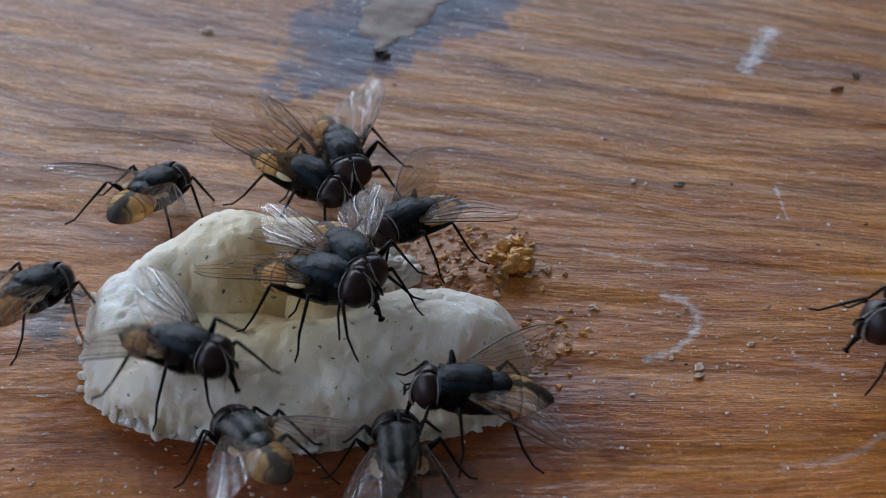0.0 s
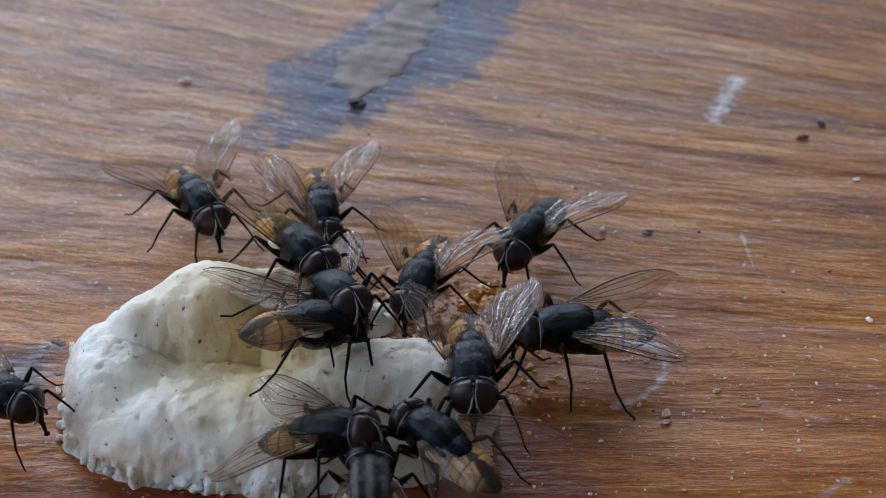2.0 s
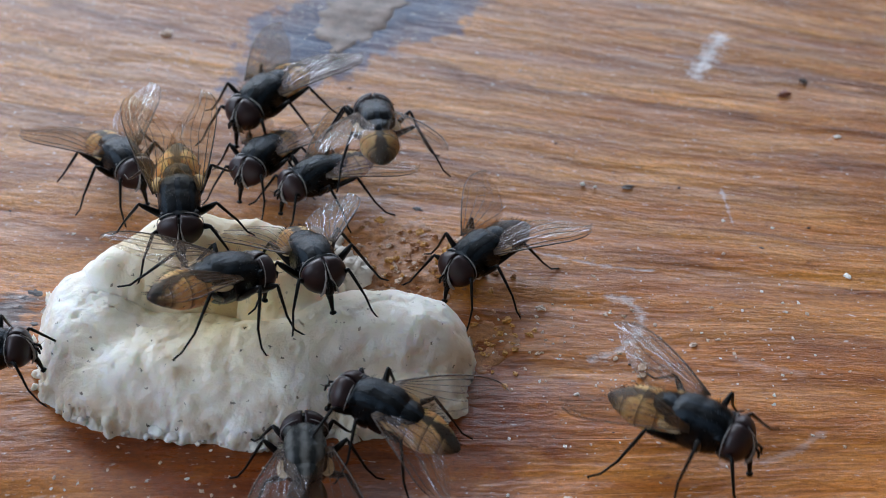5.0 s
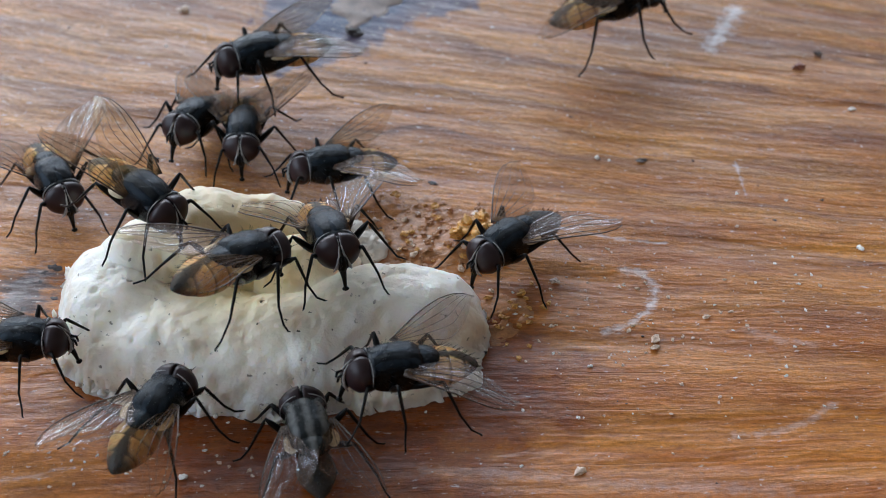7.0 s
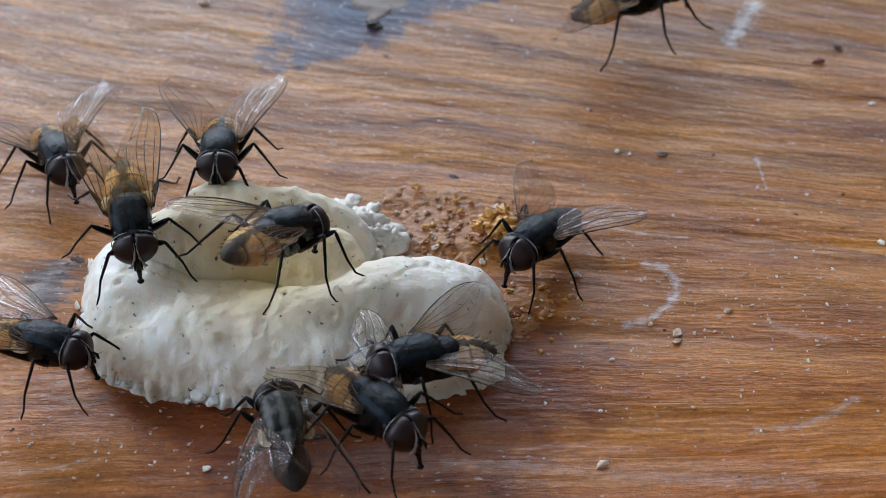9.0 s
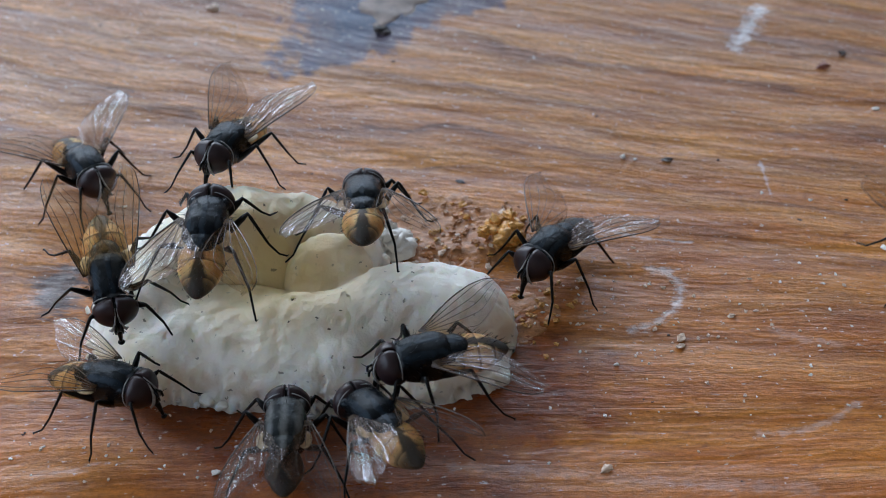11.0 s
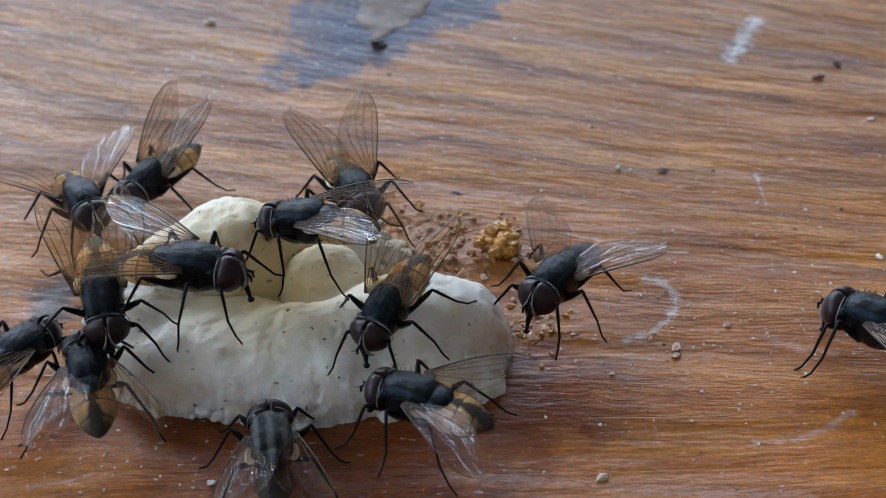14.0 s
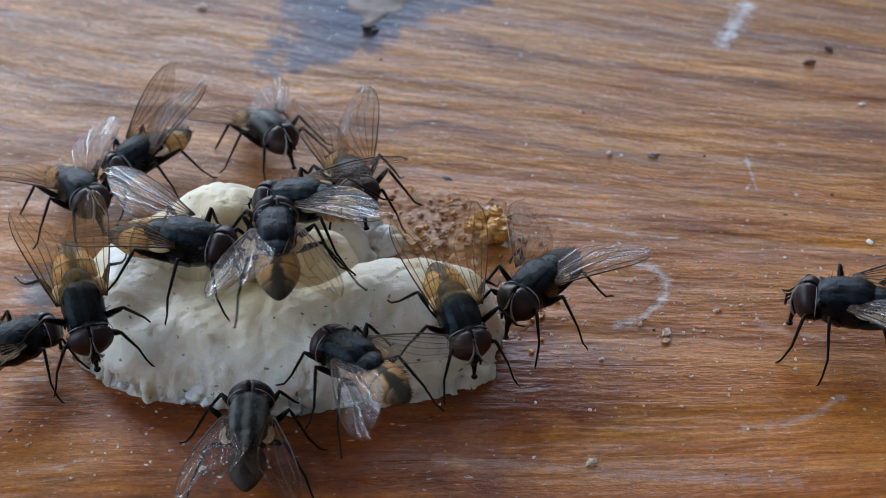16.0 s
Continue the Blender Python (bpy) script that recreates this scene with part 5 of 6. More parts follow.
    go("K", [
        (0, at(-4.29, 14.53, 0.01, -34.0, -3.6)),
        (0.5, at(-3.53, 13.98, 0.01, -38.7, -6.1)),
        (1, at(-2.50, 9.01, 3.03, -52.9, 0.3)),
        (1.5, at(-2.59, 8.86, 3.15, -53.8, 3.6)),
        (2, at(-2.66, 7.58, 3.98, -52.6, 1.9)),
        (2.5, at(-2.57, 7.93, 3.78, -51.6, 3.8)),
        (3, at(-2.58, 8.52, 3.39, -48.6, 2.1)),
        (3.2, at(-3.09, 13.87, 0.00, -33.7, 7.7)),
        (3.35, at(-3.53, 15.18, 0.00, -26.2, 8.2)),
        (3.5, at(-3.77, 15.37, 0.00, -28.5, 9.9)),
        (3.6, at(-7.10, 16.64, 0.00, -52.9, 5.8)),
        (3.7, at(-8.07, 14.88, 0.00, -76.1, -0.7)),
        (4, at(-6.87, 5.56, 5.70, -77.4, -4.9)),
        (4.2, at(-6.93, 5.73, 5.71, -78.2, -6.7)),
        (6.3, at(-8.19, 5.58, 5.72, -88.2, -12.8)),
        (6.5, at(-8.23, 5.56, 5.71, -81.3, -4.7)),
        (6.8, at(-10.24, 4.74, 5.29, -42.0, 1.3)),
        (7, at(-9.94, 4.48, 5.27, -40.6, -4.8)),
        (7.2, at(-11.14, 3.83, 4.73, -59.9, -5.0)),
        (7.5, at(-11.14, 2.83, 4.66, -73.1, -13.9)),
        (8, at(-11.36, 3.28, 4.56, -74.7, -13.0)),
        (8.5, at(-11.33, 3.39, 4.61, -76.3, -15.1)),
        (9, at(-11.82, 3.50, 4.30, -75.9, -12.4)),
        (9.2, at(-11.91, 3.56, 4.27, -76.8, -14.8)),
        (11.3, at(-13.09, 0.10, 3.23, -73.3, -17.2)),
        (11.5, at(-12.89, -0.19, 3.17, -72.2, -18.5)),
        (12, at(-12.65, -0.60, 3.16, -74.3, -10.7)),
        (12.5, at(-13.08, -0.55, 3.10, -78.1, -17.8)),
        (13, at(-13.24, -0.19, 3.08, -80.1, -17.9)),
        (13.5, at(-13.25, -0.06, 3.08, -78.5, -14.6)),
        (14, at(-13.12, 0.14, 3.22, -76.0, -14.9)),
        (14.5, at(-13.36, 0.41, 3.27, -76.3, -16.6)),
        (15, at(-13.24, 0.03, 3.14, -76.0, -15.9)),
        (15.5, at(-13.40, -0.06, 2.94, -66.8, -15.2)),
        (16, at(-13.59, -0.69, 2.61, -71.2, -18.5)),
    ])
    go("M", [
        (0, at(-12.81, 13.34, 0.00, 63.4, -13.5)),
        (0.1, at(-12.25, 12.56, 0.00, 63.2, -14.1)),
        (0.15, at(-10.52, 14.68, 0.00, 9.0, -3.4)),
        (0.2, at(-8.79, 16.79, 0.00, -45.1, 7.4)),
        (0.3, at(-8.11, 16.07, 0.00, -45.2, 7.8)),
        (0.5, at(-7.16, 15.53, 0.00, -51.7, 8.1)),
        (1, at(-6.86, 16.18, 0.00, -53.6, 9.1)),
        (1.5, at(-7.46, 16.85, 0.00, -60.4, 6.6)),
        (1.7, at(-8.23, 16.47, 0.00, -59.1, 5.6)),
        (2, at(-9.26, 16.91, 0.00, -60.6, -2.5)),
        (2.5, at(-9.14, 16.67, 0.00, -61.3, 0.0)),
        (3, at(-9.65, 17.02, 0.00, -57.9, 2.2)),
        (3.5, at(-9.94, 16.80, 0.00, -59.6, 1.4)),
        (4, at(-10.52, 15.46, 0.00, -59.7, 3.6)),
        (4.2, at(-10.86, 15.78, 0.00, -59.2, 4.2)),
        (6.3, at(-13.31, 16.31, 0.00, -51.7, 8.9)),
        (6.5, at(-13.19, 15.12, 0.00, -57.7, 7.6)),
        (7, at(-16.48, 12.19, 0.00, -61.7, 1.5)),
        (7.5, at(-17.53, 13.55, 0.00, -65.2, 6.1)),
        (8, at(-17.59, 13.11, 0.00, -63.5, 5.9)),
        (8.5, at(-17.53, 13.19, 0.00, -63.4, 7.1)),
        (9, at(-17.68, 13.49, 0.00, -63.4, 8.7)),
        (9.2, at(-17.38, 13.18, 0.00, -63.9, 7.8)),
        (11.3, at(-16.61, 12.84, 0.00, -56.4, 7.1)),
        (11.5, at(-16.59, 12.15, 0.00, -56.6, 6.3)),
        (12, at(-16.19, 11.67, 0.00, -61.8, 12.8)),
        (12.5, at(-16.18, 11.49, 0.00, -61.2, 11.7)),
        (13, at(-16.21, 11.35, 0.00, -61.5, 8.5)),
        (13.5, at(-16.33, 11.16, 0.00, -62.9, 8.3)),
        (14, at(-16.28, 11.02, 0.00, -62.2, 8.7)),
        (14.5, at(-16.43, 11.74, 0.00, -59.4, 10.5)),
        (15, at(-15.73, 11.36, 0.00, -54.3, 12.1)),
        (15.5, at(-15.88, 11.22, 0.00, -57.0, 10.9)),
        (16, at(-15.83, 10.71, 0.00, -55.6, 12.2)),
    ])
    go("T", [
        (0, at(0.79, 8.30, 1.96, -140.7, 7.9)),
        (0.5, at(1.18, 7.58, 1.82, -137.3, 6.1)),
        (1, at(1.33, 7.79, 1.62, -127.4, 3.0)),
        (1.5, at(1.71, 7.92, 1.64, -130.8, 1.4)),
        (2, at(3.16, 9.05, 0.71, -109.2, -4.8)),
        (2.5, at(3.23, 9.40, 0.73, -109.1, -2.7)),
        (3, at(2.52, 11.27, 0.00, -100.0, 1.7)),
        (3.2, at(2.39, 13.16, 0.00, -117.5, 10.3)),
        (3.5, at(1.52, 14.78, 0.00, -156.0, 2.8)),
        (4, at(-0.53, 14.05, 0.00, -170.9, 2.2)),
        (4.2, at(-0.70, 14.15, 0.00, -165.8, 1.6)),
        (6.3, at(-2.85, 15.87, 0.00, -136.4, 6.8)),
        (6.5, at(-1.79, 14.32, 0.00, -157.2, 11.0)),
        (7, at(-1.73, 13.76, 0.00, -166.1, 4.6)),
        (7.4, at(-2.14, 14.08, 0.00, -164.6, 4.6)),
        (7.43, at(-1.01, 9.26, 5.58, -131.7, 13.7)),
        (7.45, at(-1.34, 27.51, 8.39, -187.8, 9.1)),
        (7.47, at(-1.67, 45.75, 11.19, -243.9, 4.6)),
        (7.49, at(-2.00, 64.00, 14.00, -300.0, 0.0)),
        (7.9, at(-4.00, 80.00, 9.00, -300.0, 0.0)),
        (9.55, at(2.00, 66.00, 6.00, -360.0, 0.0)),
        (11.2, at(8.00, 52.00, 3.00, -420.0, 0.0)),
        (11.3, at(6.11, 30.29, 0.00, -453.8, -3.6)),
        (11.4, at(5.25, 18.92, 0.00, -454.8, 0.7)),
        (11.5, at(5.23, 17.91, 0.00, -454.1, -1.7)),
        (11.6, at(4.68, 12.56, 0.00, -450.7, 3.6)),
        (11.7, at(3.62, 11.27, 0.00, -474.0, 5.9)),
        (12, at(2.26, 11.72, 0.00, -489.6, -0.4)),
        (12.5, at(3.70, 10.03, 0.00, -459.7, 1.6)),
        (13, at(3.94, 9.95, 0.00, -457.1, 6.3)),
        (13.5, at(4.07, 2.39, 3.20, -455.7, 9.1)),
        (13.6, at(1.67, 0.49, 3.50, -469.6, 3.3)),
        (13.8, at(1.64, -0.79, 3.49, -477.0, -6.3)),
        (14, at(1.05, -0.93, 3.50, -478.7, -11.2)),
        (14.5, at(0.59, -1.65, 3.45, -477.0, -15.2)),
        (15, at(0.33, -1.16, 3.48, -462.9, -15.1)),
        (15.2, at(0.27, -0.45, 3.47, -463.9, -9.1)),
        (15.35, at(2.60, -1.62, 3.41, -455.1, -7.9)),
        (15.5, at(5.09, -2.35, 3.10, -436.5, -6.2)),
        (16, at(4.92, -2.40, 3.20, -431.0, -6.8)),
    ])
    go("P", [
        (0, at(-2.47, 16.19, 0.00, -73.4, 3.4)),
        (0.1, at(-2.28, 15.48, 0.00, -72.8, 2.2)),
        (0.2, at(3.82, 19.91, 0.00, -60.7, 12.0)),
        (0.3, at(6.47, 18.09, 0.00, -75.3, 5.2)),
        (0.4, at(8.23, 10.14, 0.00, -103.5, 8.0)),
        (0.5, at(7.62, 7.87, 0.00, -114.5, 0.5)),
        (1, at(7.34, 8.48, 0.00, -119.2, 5.8)),
        (1.2, at(4.19, 0.99, 3.26, -100.9, 6.2)),
        (1.35, at(3.86, 0.27, 3.31, -92.6, 0.2)),
        (1.5, at(4.11, 0.25, 3.26, -92.0, -6.2)),
        (2, at(5.74, -0.22, 2.55, -89.6, 1.4)),
        (2.3, at(6.64, -0.79, 2.31, -93.5, 8.4)),
        (2.5, at(7.46, -3.27, 1.90, -86.9, 13.7)),
        (2.7, at(8.49, -5.08, 0.00, -88.8, 13.8)),
        (2.85, at(9.54, -8.23, 0.00, -80.8, 22.5)),
        (2.9, at(9.82, -8.28, 0.00, -27.3, 7.0)),
        (2.95, at(10.09, -8.34, 0.00, 26.2, -8.5)),
        (3, at(10.37, -8.39, 0.00, 79.7, -24.0)),
        (3.1, at(12.10, -2.31, 0.00, 80.9, -15.5)),
        (3.2, at(16.11, 0.44, 0.00, 82.4, -16.2)),
        (3.3, at(21.65, 9.20, 0.00, 76.1, -5.4)),
        (3.4, at(20.6, 28.0, 1.60, 124.0, 4.0)),
        (3.5, at(9.6, 30.4, 2.60, 158.0, 10.0)),
        (3.6, at(-4.8, 34.1, 1.20, 195.0, 6.0)),
        (3.7, at(-8.25, 31.65, 0.00, 220.9, 6.7)),
        (3.9, at(-8.62, 30.80, 0.00, 232.2, 6.2)),
        (4, at(-7.94, 26.06, 0.00, 274.1, 0.9)),
        (4.1, at(-7.27, 21.92, 0.00, 273.6, 4.1)),
        (4.2, at(-6.51, 20.74, 0.00, 275.1, 2.4)),
        (5.25, at(-4.62, 21.66, 1.02, 216.4, -0.5)),
        (6.3, at(-2.72, 22.59, 2.04, 157.7, -3.4)),
        (6.5, at(-5.88, 21.68, 2.07, 208.5, 5.9)),
        (7, at(-6.11, 22.10, 1.50, 200.0, 1.1)),
        (7.1, at(-5.11, 24.09, 1.99, 213.6, 5.6)),
        (7.175, at(-5.55, 43.05, 5.00, 161.8, 2.8)),
        (7.25, at(-6.00, 62.00, 8.00, 110.0, 0.0)),
        (8, at(-60.00, 90.00, 0.00, 140.0, 0.0)),
        (13, at(60.00, 90.00, 0.00, 150.0, 0.0)),
        (15.5, at(46.00, 52.00, 14.00, 165.0, 0.0)),
        (15.6, at(9.80, 9.50, 7.00, 162.0, -6.0)),
        (15.7, at(-16.00, 52.00, 16.00, 150.0, 0.0)),
        (16, at(-62.00, 92.00, 0.00, 150.0, 0.0)),
    ])
    go("S", [
        (0, at(40.00, -12.00, 0.00, 120.0, 0.0)),
        (0.5, at(38.00, -12.00, 0.00, 120.0, 0.0)),
        (0.6, at(22.14, -3.26, 0.00, 100.6, -15.2)),
        (0.7, at(24.29, 5.29, 0.00, 94.4, -6.6)),
        (0.8, at(23.78, 12.17, 0.00, 109.3, -9.9)),
        (0.9, at(19.54, 17.58, 0.00, 127.1, -10.7)),
        (1, at(13.31, 15.89, 0.00, 194.3, 10.6)),
        (1.1, at(15.12, 18.36, 0.00, 140.5, -13.3)),
        (1.2, at(13.38, 20.17, 0.00, 129.9, -17.1)),
        (1.25, at(10.90, 20.37, 0.00, 172.6, -0.0)),
        (1.3, at(8.41, 20.56, 0.00, 215.2, 17.1)),
        (1.4, at(8.21, 15.41, 0.00, 224.2, 7.5)),
        (1.5, at(7.67, 15.88, 0.00, 216.3, 5.8)),
        (1.7, at(8.18, 15.01, 0.00, 226.2, 1.7)),
        (2, at(9.10, 13.62, 0.00, 238.1, -1.8)),
        (2.5, at(8.21, 12.02, 0.00, 247.3, 1.1)),
        (3, at(6.49, 11.61, 0.00, 237.8, 8.3)),
        (3.5, at(6.94, 10.49, 0.00, 225.6, 1.7)),
        (4, at(7.22, 8.43, 0.00, 234.1, 2.2)),
        (4.2, at(6.96, 8.55, 0.00, 233.0, 3.8)),
        (6.3, at(8.15, 7.09, 0.01, 220.5, -2.1)),
        (6.5, at(7.76, 7.16, 0.00, 221.6, 2.5)),
        (7, at(8.02, 6.84, 0.00, 223.8, 4.3)),
        (7.5, at(7.91, 6.87, 0.00, 223.9, 8.8)),
        (8, at(7.83, 7.09, 0.00, 221.7, 8.7)),
        (8.5, at(7.85, 6.92, 0.00, 223.8, 8.1)),
        (9, at(8.34, 6.46, 0.00, 231.9, 7.5)),
        (9.2, at(8.33, 6.66, 0.00, 231.0, 7.6)),
        (11.3, at(8.81, 5.96, 0.00, 234.9, 9.0)),
        (11.5, at(8.78, 5.95, 0.00, 234.9, 9.1)),
        (12, at(8.89, 5.95, 0.00, 235.3, 6.9)),
        (12.5, at(8.88, 6.01, 0.00, 234.0, 6.6)),
        (13, at(8.90, 6.03, 0.00, 231.8, 7.2)),
        (13.5, at(9.23, 2.71, 1.52, 236.4, 5.8)),
        (14, at(9.17, 2.72, 1.54, 235.7, 5.9)),
        (14.5, at(9.24, 2.64, 1.52, 237.4, 6.2)),
        (15, at(8.77, 1.16, 1.92, 236.0, 2.8)),
        (15.5, at(8.51, 0.52, 1.96, 232.5, 4.3)),
        (16, at(8.57, 0.79, 1.95, 235.5, 6.3)),
    ])
    go("Q", [
        (0, at(25.08, 2.25, 0.00, 195.5, 20.9)),
        (0.2, at(21.63, 3.92, 0.00, 191.1, 15.0)),
        (0.3, at(21.10, 3.94, 0.00, 191.1, 15.2)),
        (0.4, at(18.24, 2.57, 0.00, 185.9, 2.4)),
        (0.5, at(17.56, 2.69, 0.02, 184.6, -0.6)),
        (0.6, at(14.42, 2.73, 0.00, 188.2, 8.5)),
        (0.8, at(11.11, 1.71, 0.00, 188.2, 10.2)),
        (1, at(10.31, 2.13, 0.00, 182.7, 6.0)),
        (1.5, at(9.97, 2.77, 0.00, 188.6, 5.0)),
        (2, at(10.70, 5.63, 0.00, 181.1, 1.3)),
        (2.5, at(9.08, 7.08, 0.02, 188.6, -3.1)),
        (3, at(8.06, 7.34, 0.00, 181.7, -4.9)),
        (3.2, at(6.86, 2.08, 2.71, 213.6, 12.1)),
        (3.5, at(6.92, 0.56, 2.47, 222.8, 1.9)),
        (4, at(6.54, -0.82, 2.38, 218.2, 3.3)),
        (4.2, at(5.90, -1.07, 2.50, 211.4, 2.9)),
        (4.4, at(10.95, -7.54, 1.25, 255.7, 1.5)),
        (4.6, at(16.00, -14.00, 0.00, 300.0, 0.0)),
        (5.3, at(18.00, 10.00, 0.00, 340.0, 0.0)),
        (6, at(20.00, 34.00, 0.00, 380.0, 0.0)),
        (6.3, at(15.40, 27.60, 1.00, 374.0, 12.0)),
        (6.6, at(16.30, 28.90, 1.00, 373.0, 12.0)),
        (7, at(16.50, 29.00, 1.00, 372.0, 12.0)),
        (9.2, at(16.60, 28.90, 1.00, 372.0, 12.0)),
        (9.9, at(24.00, 45.00, 0.00, 350.0, 0.0)),
        (10.8, at(34.00, 14.00, 0.00, 290.0, 0.0)),
        (11.3, at(23.86, -4.72, 0.00, 277.1, 8.6)),
        (11.5, at(25.91, -9.33, 0.00, 281.9, 14.1)),
        (11.9, at(36.00, -14.00, 0.00, 300.0, 0.0)),
        (12.367, at(38.00, -10.00, 0.00, 353.3, 0.0)),
        (12.833, at(40.00, -6.00, 0.00, 406.7, 0.0)),
        (13.3, at(42.00, -2.00, 0.00, 460.0, 0.0)),
        (13.8, at(26.17, -1.87, 0.00, 476.0, -14.9)),
        (14, at(25.5, 1.2, 0.00, 500.0, -4.0)),
        (14.1, at(25.3, 1.8, 0.00, 503.0, -4.0)),
        (14.5, at(25.1, 2.1, 0.00, 505.0, -3.0)),
        (15, at(25.1, 1.9, 0.00, 508.0, -3.0)),
        (15.5, at(25.1, 1.9, 0.00, 512.0, -3.0)),
        (16, at(24.7, 1.5, 0.00, 524.0, -3.0)),
    ])
    go("O", [
        (0, at(-1.19, 2.58, 4.11, -62.6, 9.1)),
        (0.5, at(-0.84, 2.84, 3.96, -61.3, 9.9)),
        (1, at(-0.77, 3.49, 4.11, -62.7, 9.4)),
        (1.5, at(-0.54, 3.78, 4.05, -57.9, 10.3)),
        (2, at(-0.56, 3.69, 4.03, -56.9, 17.3)),
        (2.5, at(-0.25, 3.70, 3.83, -55.2, 20.1)),
        (3, at(-0.39, 3.25, 3.80, -58.4, 15.7)),
        (3.5, at(-0.47, 2.44, 3.70, -62.5, 10.8)),
        (4, at(-0.62, 2.16, 3.81, -69.4, 11.3)),
        (4.2, at(-0.62, 2.37, 3.81, -65.8, 12.9)),
        (6.3, at(-0.74, 2.88, 4.00, -71.9, 13.1)),
        (6.5, at(-0.56, 2.77, 3.87, -70.8, 11.4)),
        (7, at(-0.61, 2.61, 3.88, -71.9, 13.5)),
        (7.5, at(-0.43, 2.78, 3.78, -72.1, 17.7)),
        (7.6, at(-0.12, 5.19, 5.94, -72.8, 7.6)),
        (7.65, at(-0.75, 18.46, 8.62, -21.9, 5.1)),
        (7.7, at(-1.37, 31.73, 11.31, 29.1, 2.5)),
        (7.75, at(-2.00, 45.00, 14.00, 80.0, 0.0)),
        (8.375, at(2.00, 46.50, 12.00, 120.0, 0.0)),
        (9, at(6.00, 48.00, 10.00, 160.0, 0.0)),
        (9.1, at(3.05, 18.48, 4.98, 158.5, -10.3)),
        (9.2, at(-2.35, 13.61, 3.98, 174.3, -0.1)),
        (9.4, at(-1.68, 15.54, 0.00, 146.0, -17.8)),
        (11.2, at(-0.67, 5.58, 3.68, 92.2, -9.7)),
        (11.3, at(-0.69, 5.65, 3.69, 92.2, -8.6)),
        (11.5, at(-0.75, 5.35, 3.72, 91.4, -9.9)),
        (11.8, at(-1.07, 5.38, 3.89, 108.0, -9.8)),
        (12, at(-1.75, 4.79, 4.30, 152.0, -14.2)),
        (12.5, at(-2.29, 3.97, 4.47, 160.0, -10.8)),
        (13, at(-2.47, 3.97, 4.50, 162.0, -11.9)),
        (13.5, at(-2.50, 4.19, 4.51, 162.0, -6.2)),
        (14, at(-3.14, 4.02, 4.60, 163.0, -9.4)),
        (14.5, at(-3.13, 3.65, 4.63, 164.0, -11.2)),
        (15, at(-3.28, 3.72, 4.68, 164.0, -8.9)),
        (15.5, at(-3.46, 3.20, 4.82, 166.0, -12.5)),
        (16, at(-2.93, 4.47, 4.66, 168.0, -7.5)),
    ])
    go("J", [
        (0, at(-2.03, 1.37, 3.84, -28.5, 11.4)),
        (0.5, at(-1.91, 1.46, 3.70, -28.9, 8.6)),
        (1, at(-1.99, 1.90, 3.90, -27.0, 7.6)),
        (1.5, at(-1.26, 0.84, 3.82, -11.4, 8.5)),
        (2, at(-2.06, 1.96, 3.68, 27.5, -17.3)),
        (2.5, at(-1.96, 2.38, 4.49, 3.2, 2.1)),
        (3, at(-3.20, 1.42, 4.34, 26.6, -16.8)),
        (3.5, at(-3.46, 0.39, 4.62, 33.8, -21.9)),
        (4, at(-3.57, 0.55, 4.64, 35.1, -21.0)),
        (4.2, at(-3.87, 0.98, 4.64, 36.0, -19.0)),
        (6.3, at(-6.11, -0.56, 4.74, 49.4, -16.1)),
        (6.5, at(-5.85, -0.60, 4.62, 53.7, -15.9)),
        (7, at(-4.94, -0.19, 4.95, 45.7, -13.7)),
        (7.5, at(-4.21, 0.41, 4.90, 37.3, -15.9)),
        (8, at(-4.03, 1.97, 4.82, 36.0, -13.9)),
        (8.5, at(-4.22, 1.45, 4.82, 41.8, -17.3)),
        (9, at(-4.27, 1.11, 4.93, 51.1, -18.6)),
        (9.2, at(-4.74, 0.50, 4.89, 54.4, -12.3)),
        (9.6, at(-5.76, 0.55, 4.80, 66.6, -11.3)),
        (10.4, at(-7.45, 1.80, 5.01, 83.0, 3.7)),
        (11.3, at(-8.56, 2.28, 5.30, 90.3, 10.7)),
        (11.5, at(-8.87, 2.10, 5.25, 91.8, 15.9)),
        (11.7, at(-9.06, 3.08, 5.45, 93.5, 11.4)),
        (11.85, at(-9.35, 3.98, 5.52, 82.5, 1.4)),
        (12, at(-9.20, 3.67, 5.45, 44.5, 4.9)),
        (12.5, at(-8.99, 2.01, 5.00, 39.5, -6.7)),
        (13, at(-7.47, 0.23, 4.89, -17.5, 11.9)),
        (13.5, at(-8.03, -0.32, 5.12, -10.5, 10.0)),
        (14, at(-8.11, -0.10, 5.11, -11.2, 3.5)),
        (14.5, at(-8.26, 0.48, 5.02, -2.8, 0.3)),
        (15, at(-8.24, 1.31, 4.97, -8.8, -1.5)),
        (15.5, at(-8.07, 0.88, 4.86, -14.8, -0.5)),
        (16, at(-8.11, 0.98, 4.84, -15.5, 2.9)),
    ])
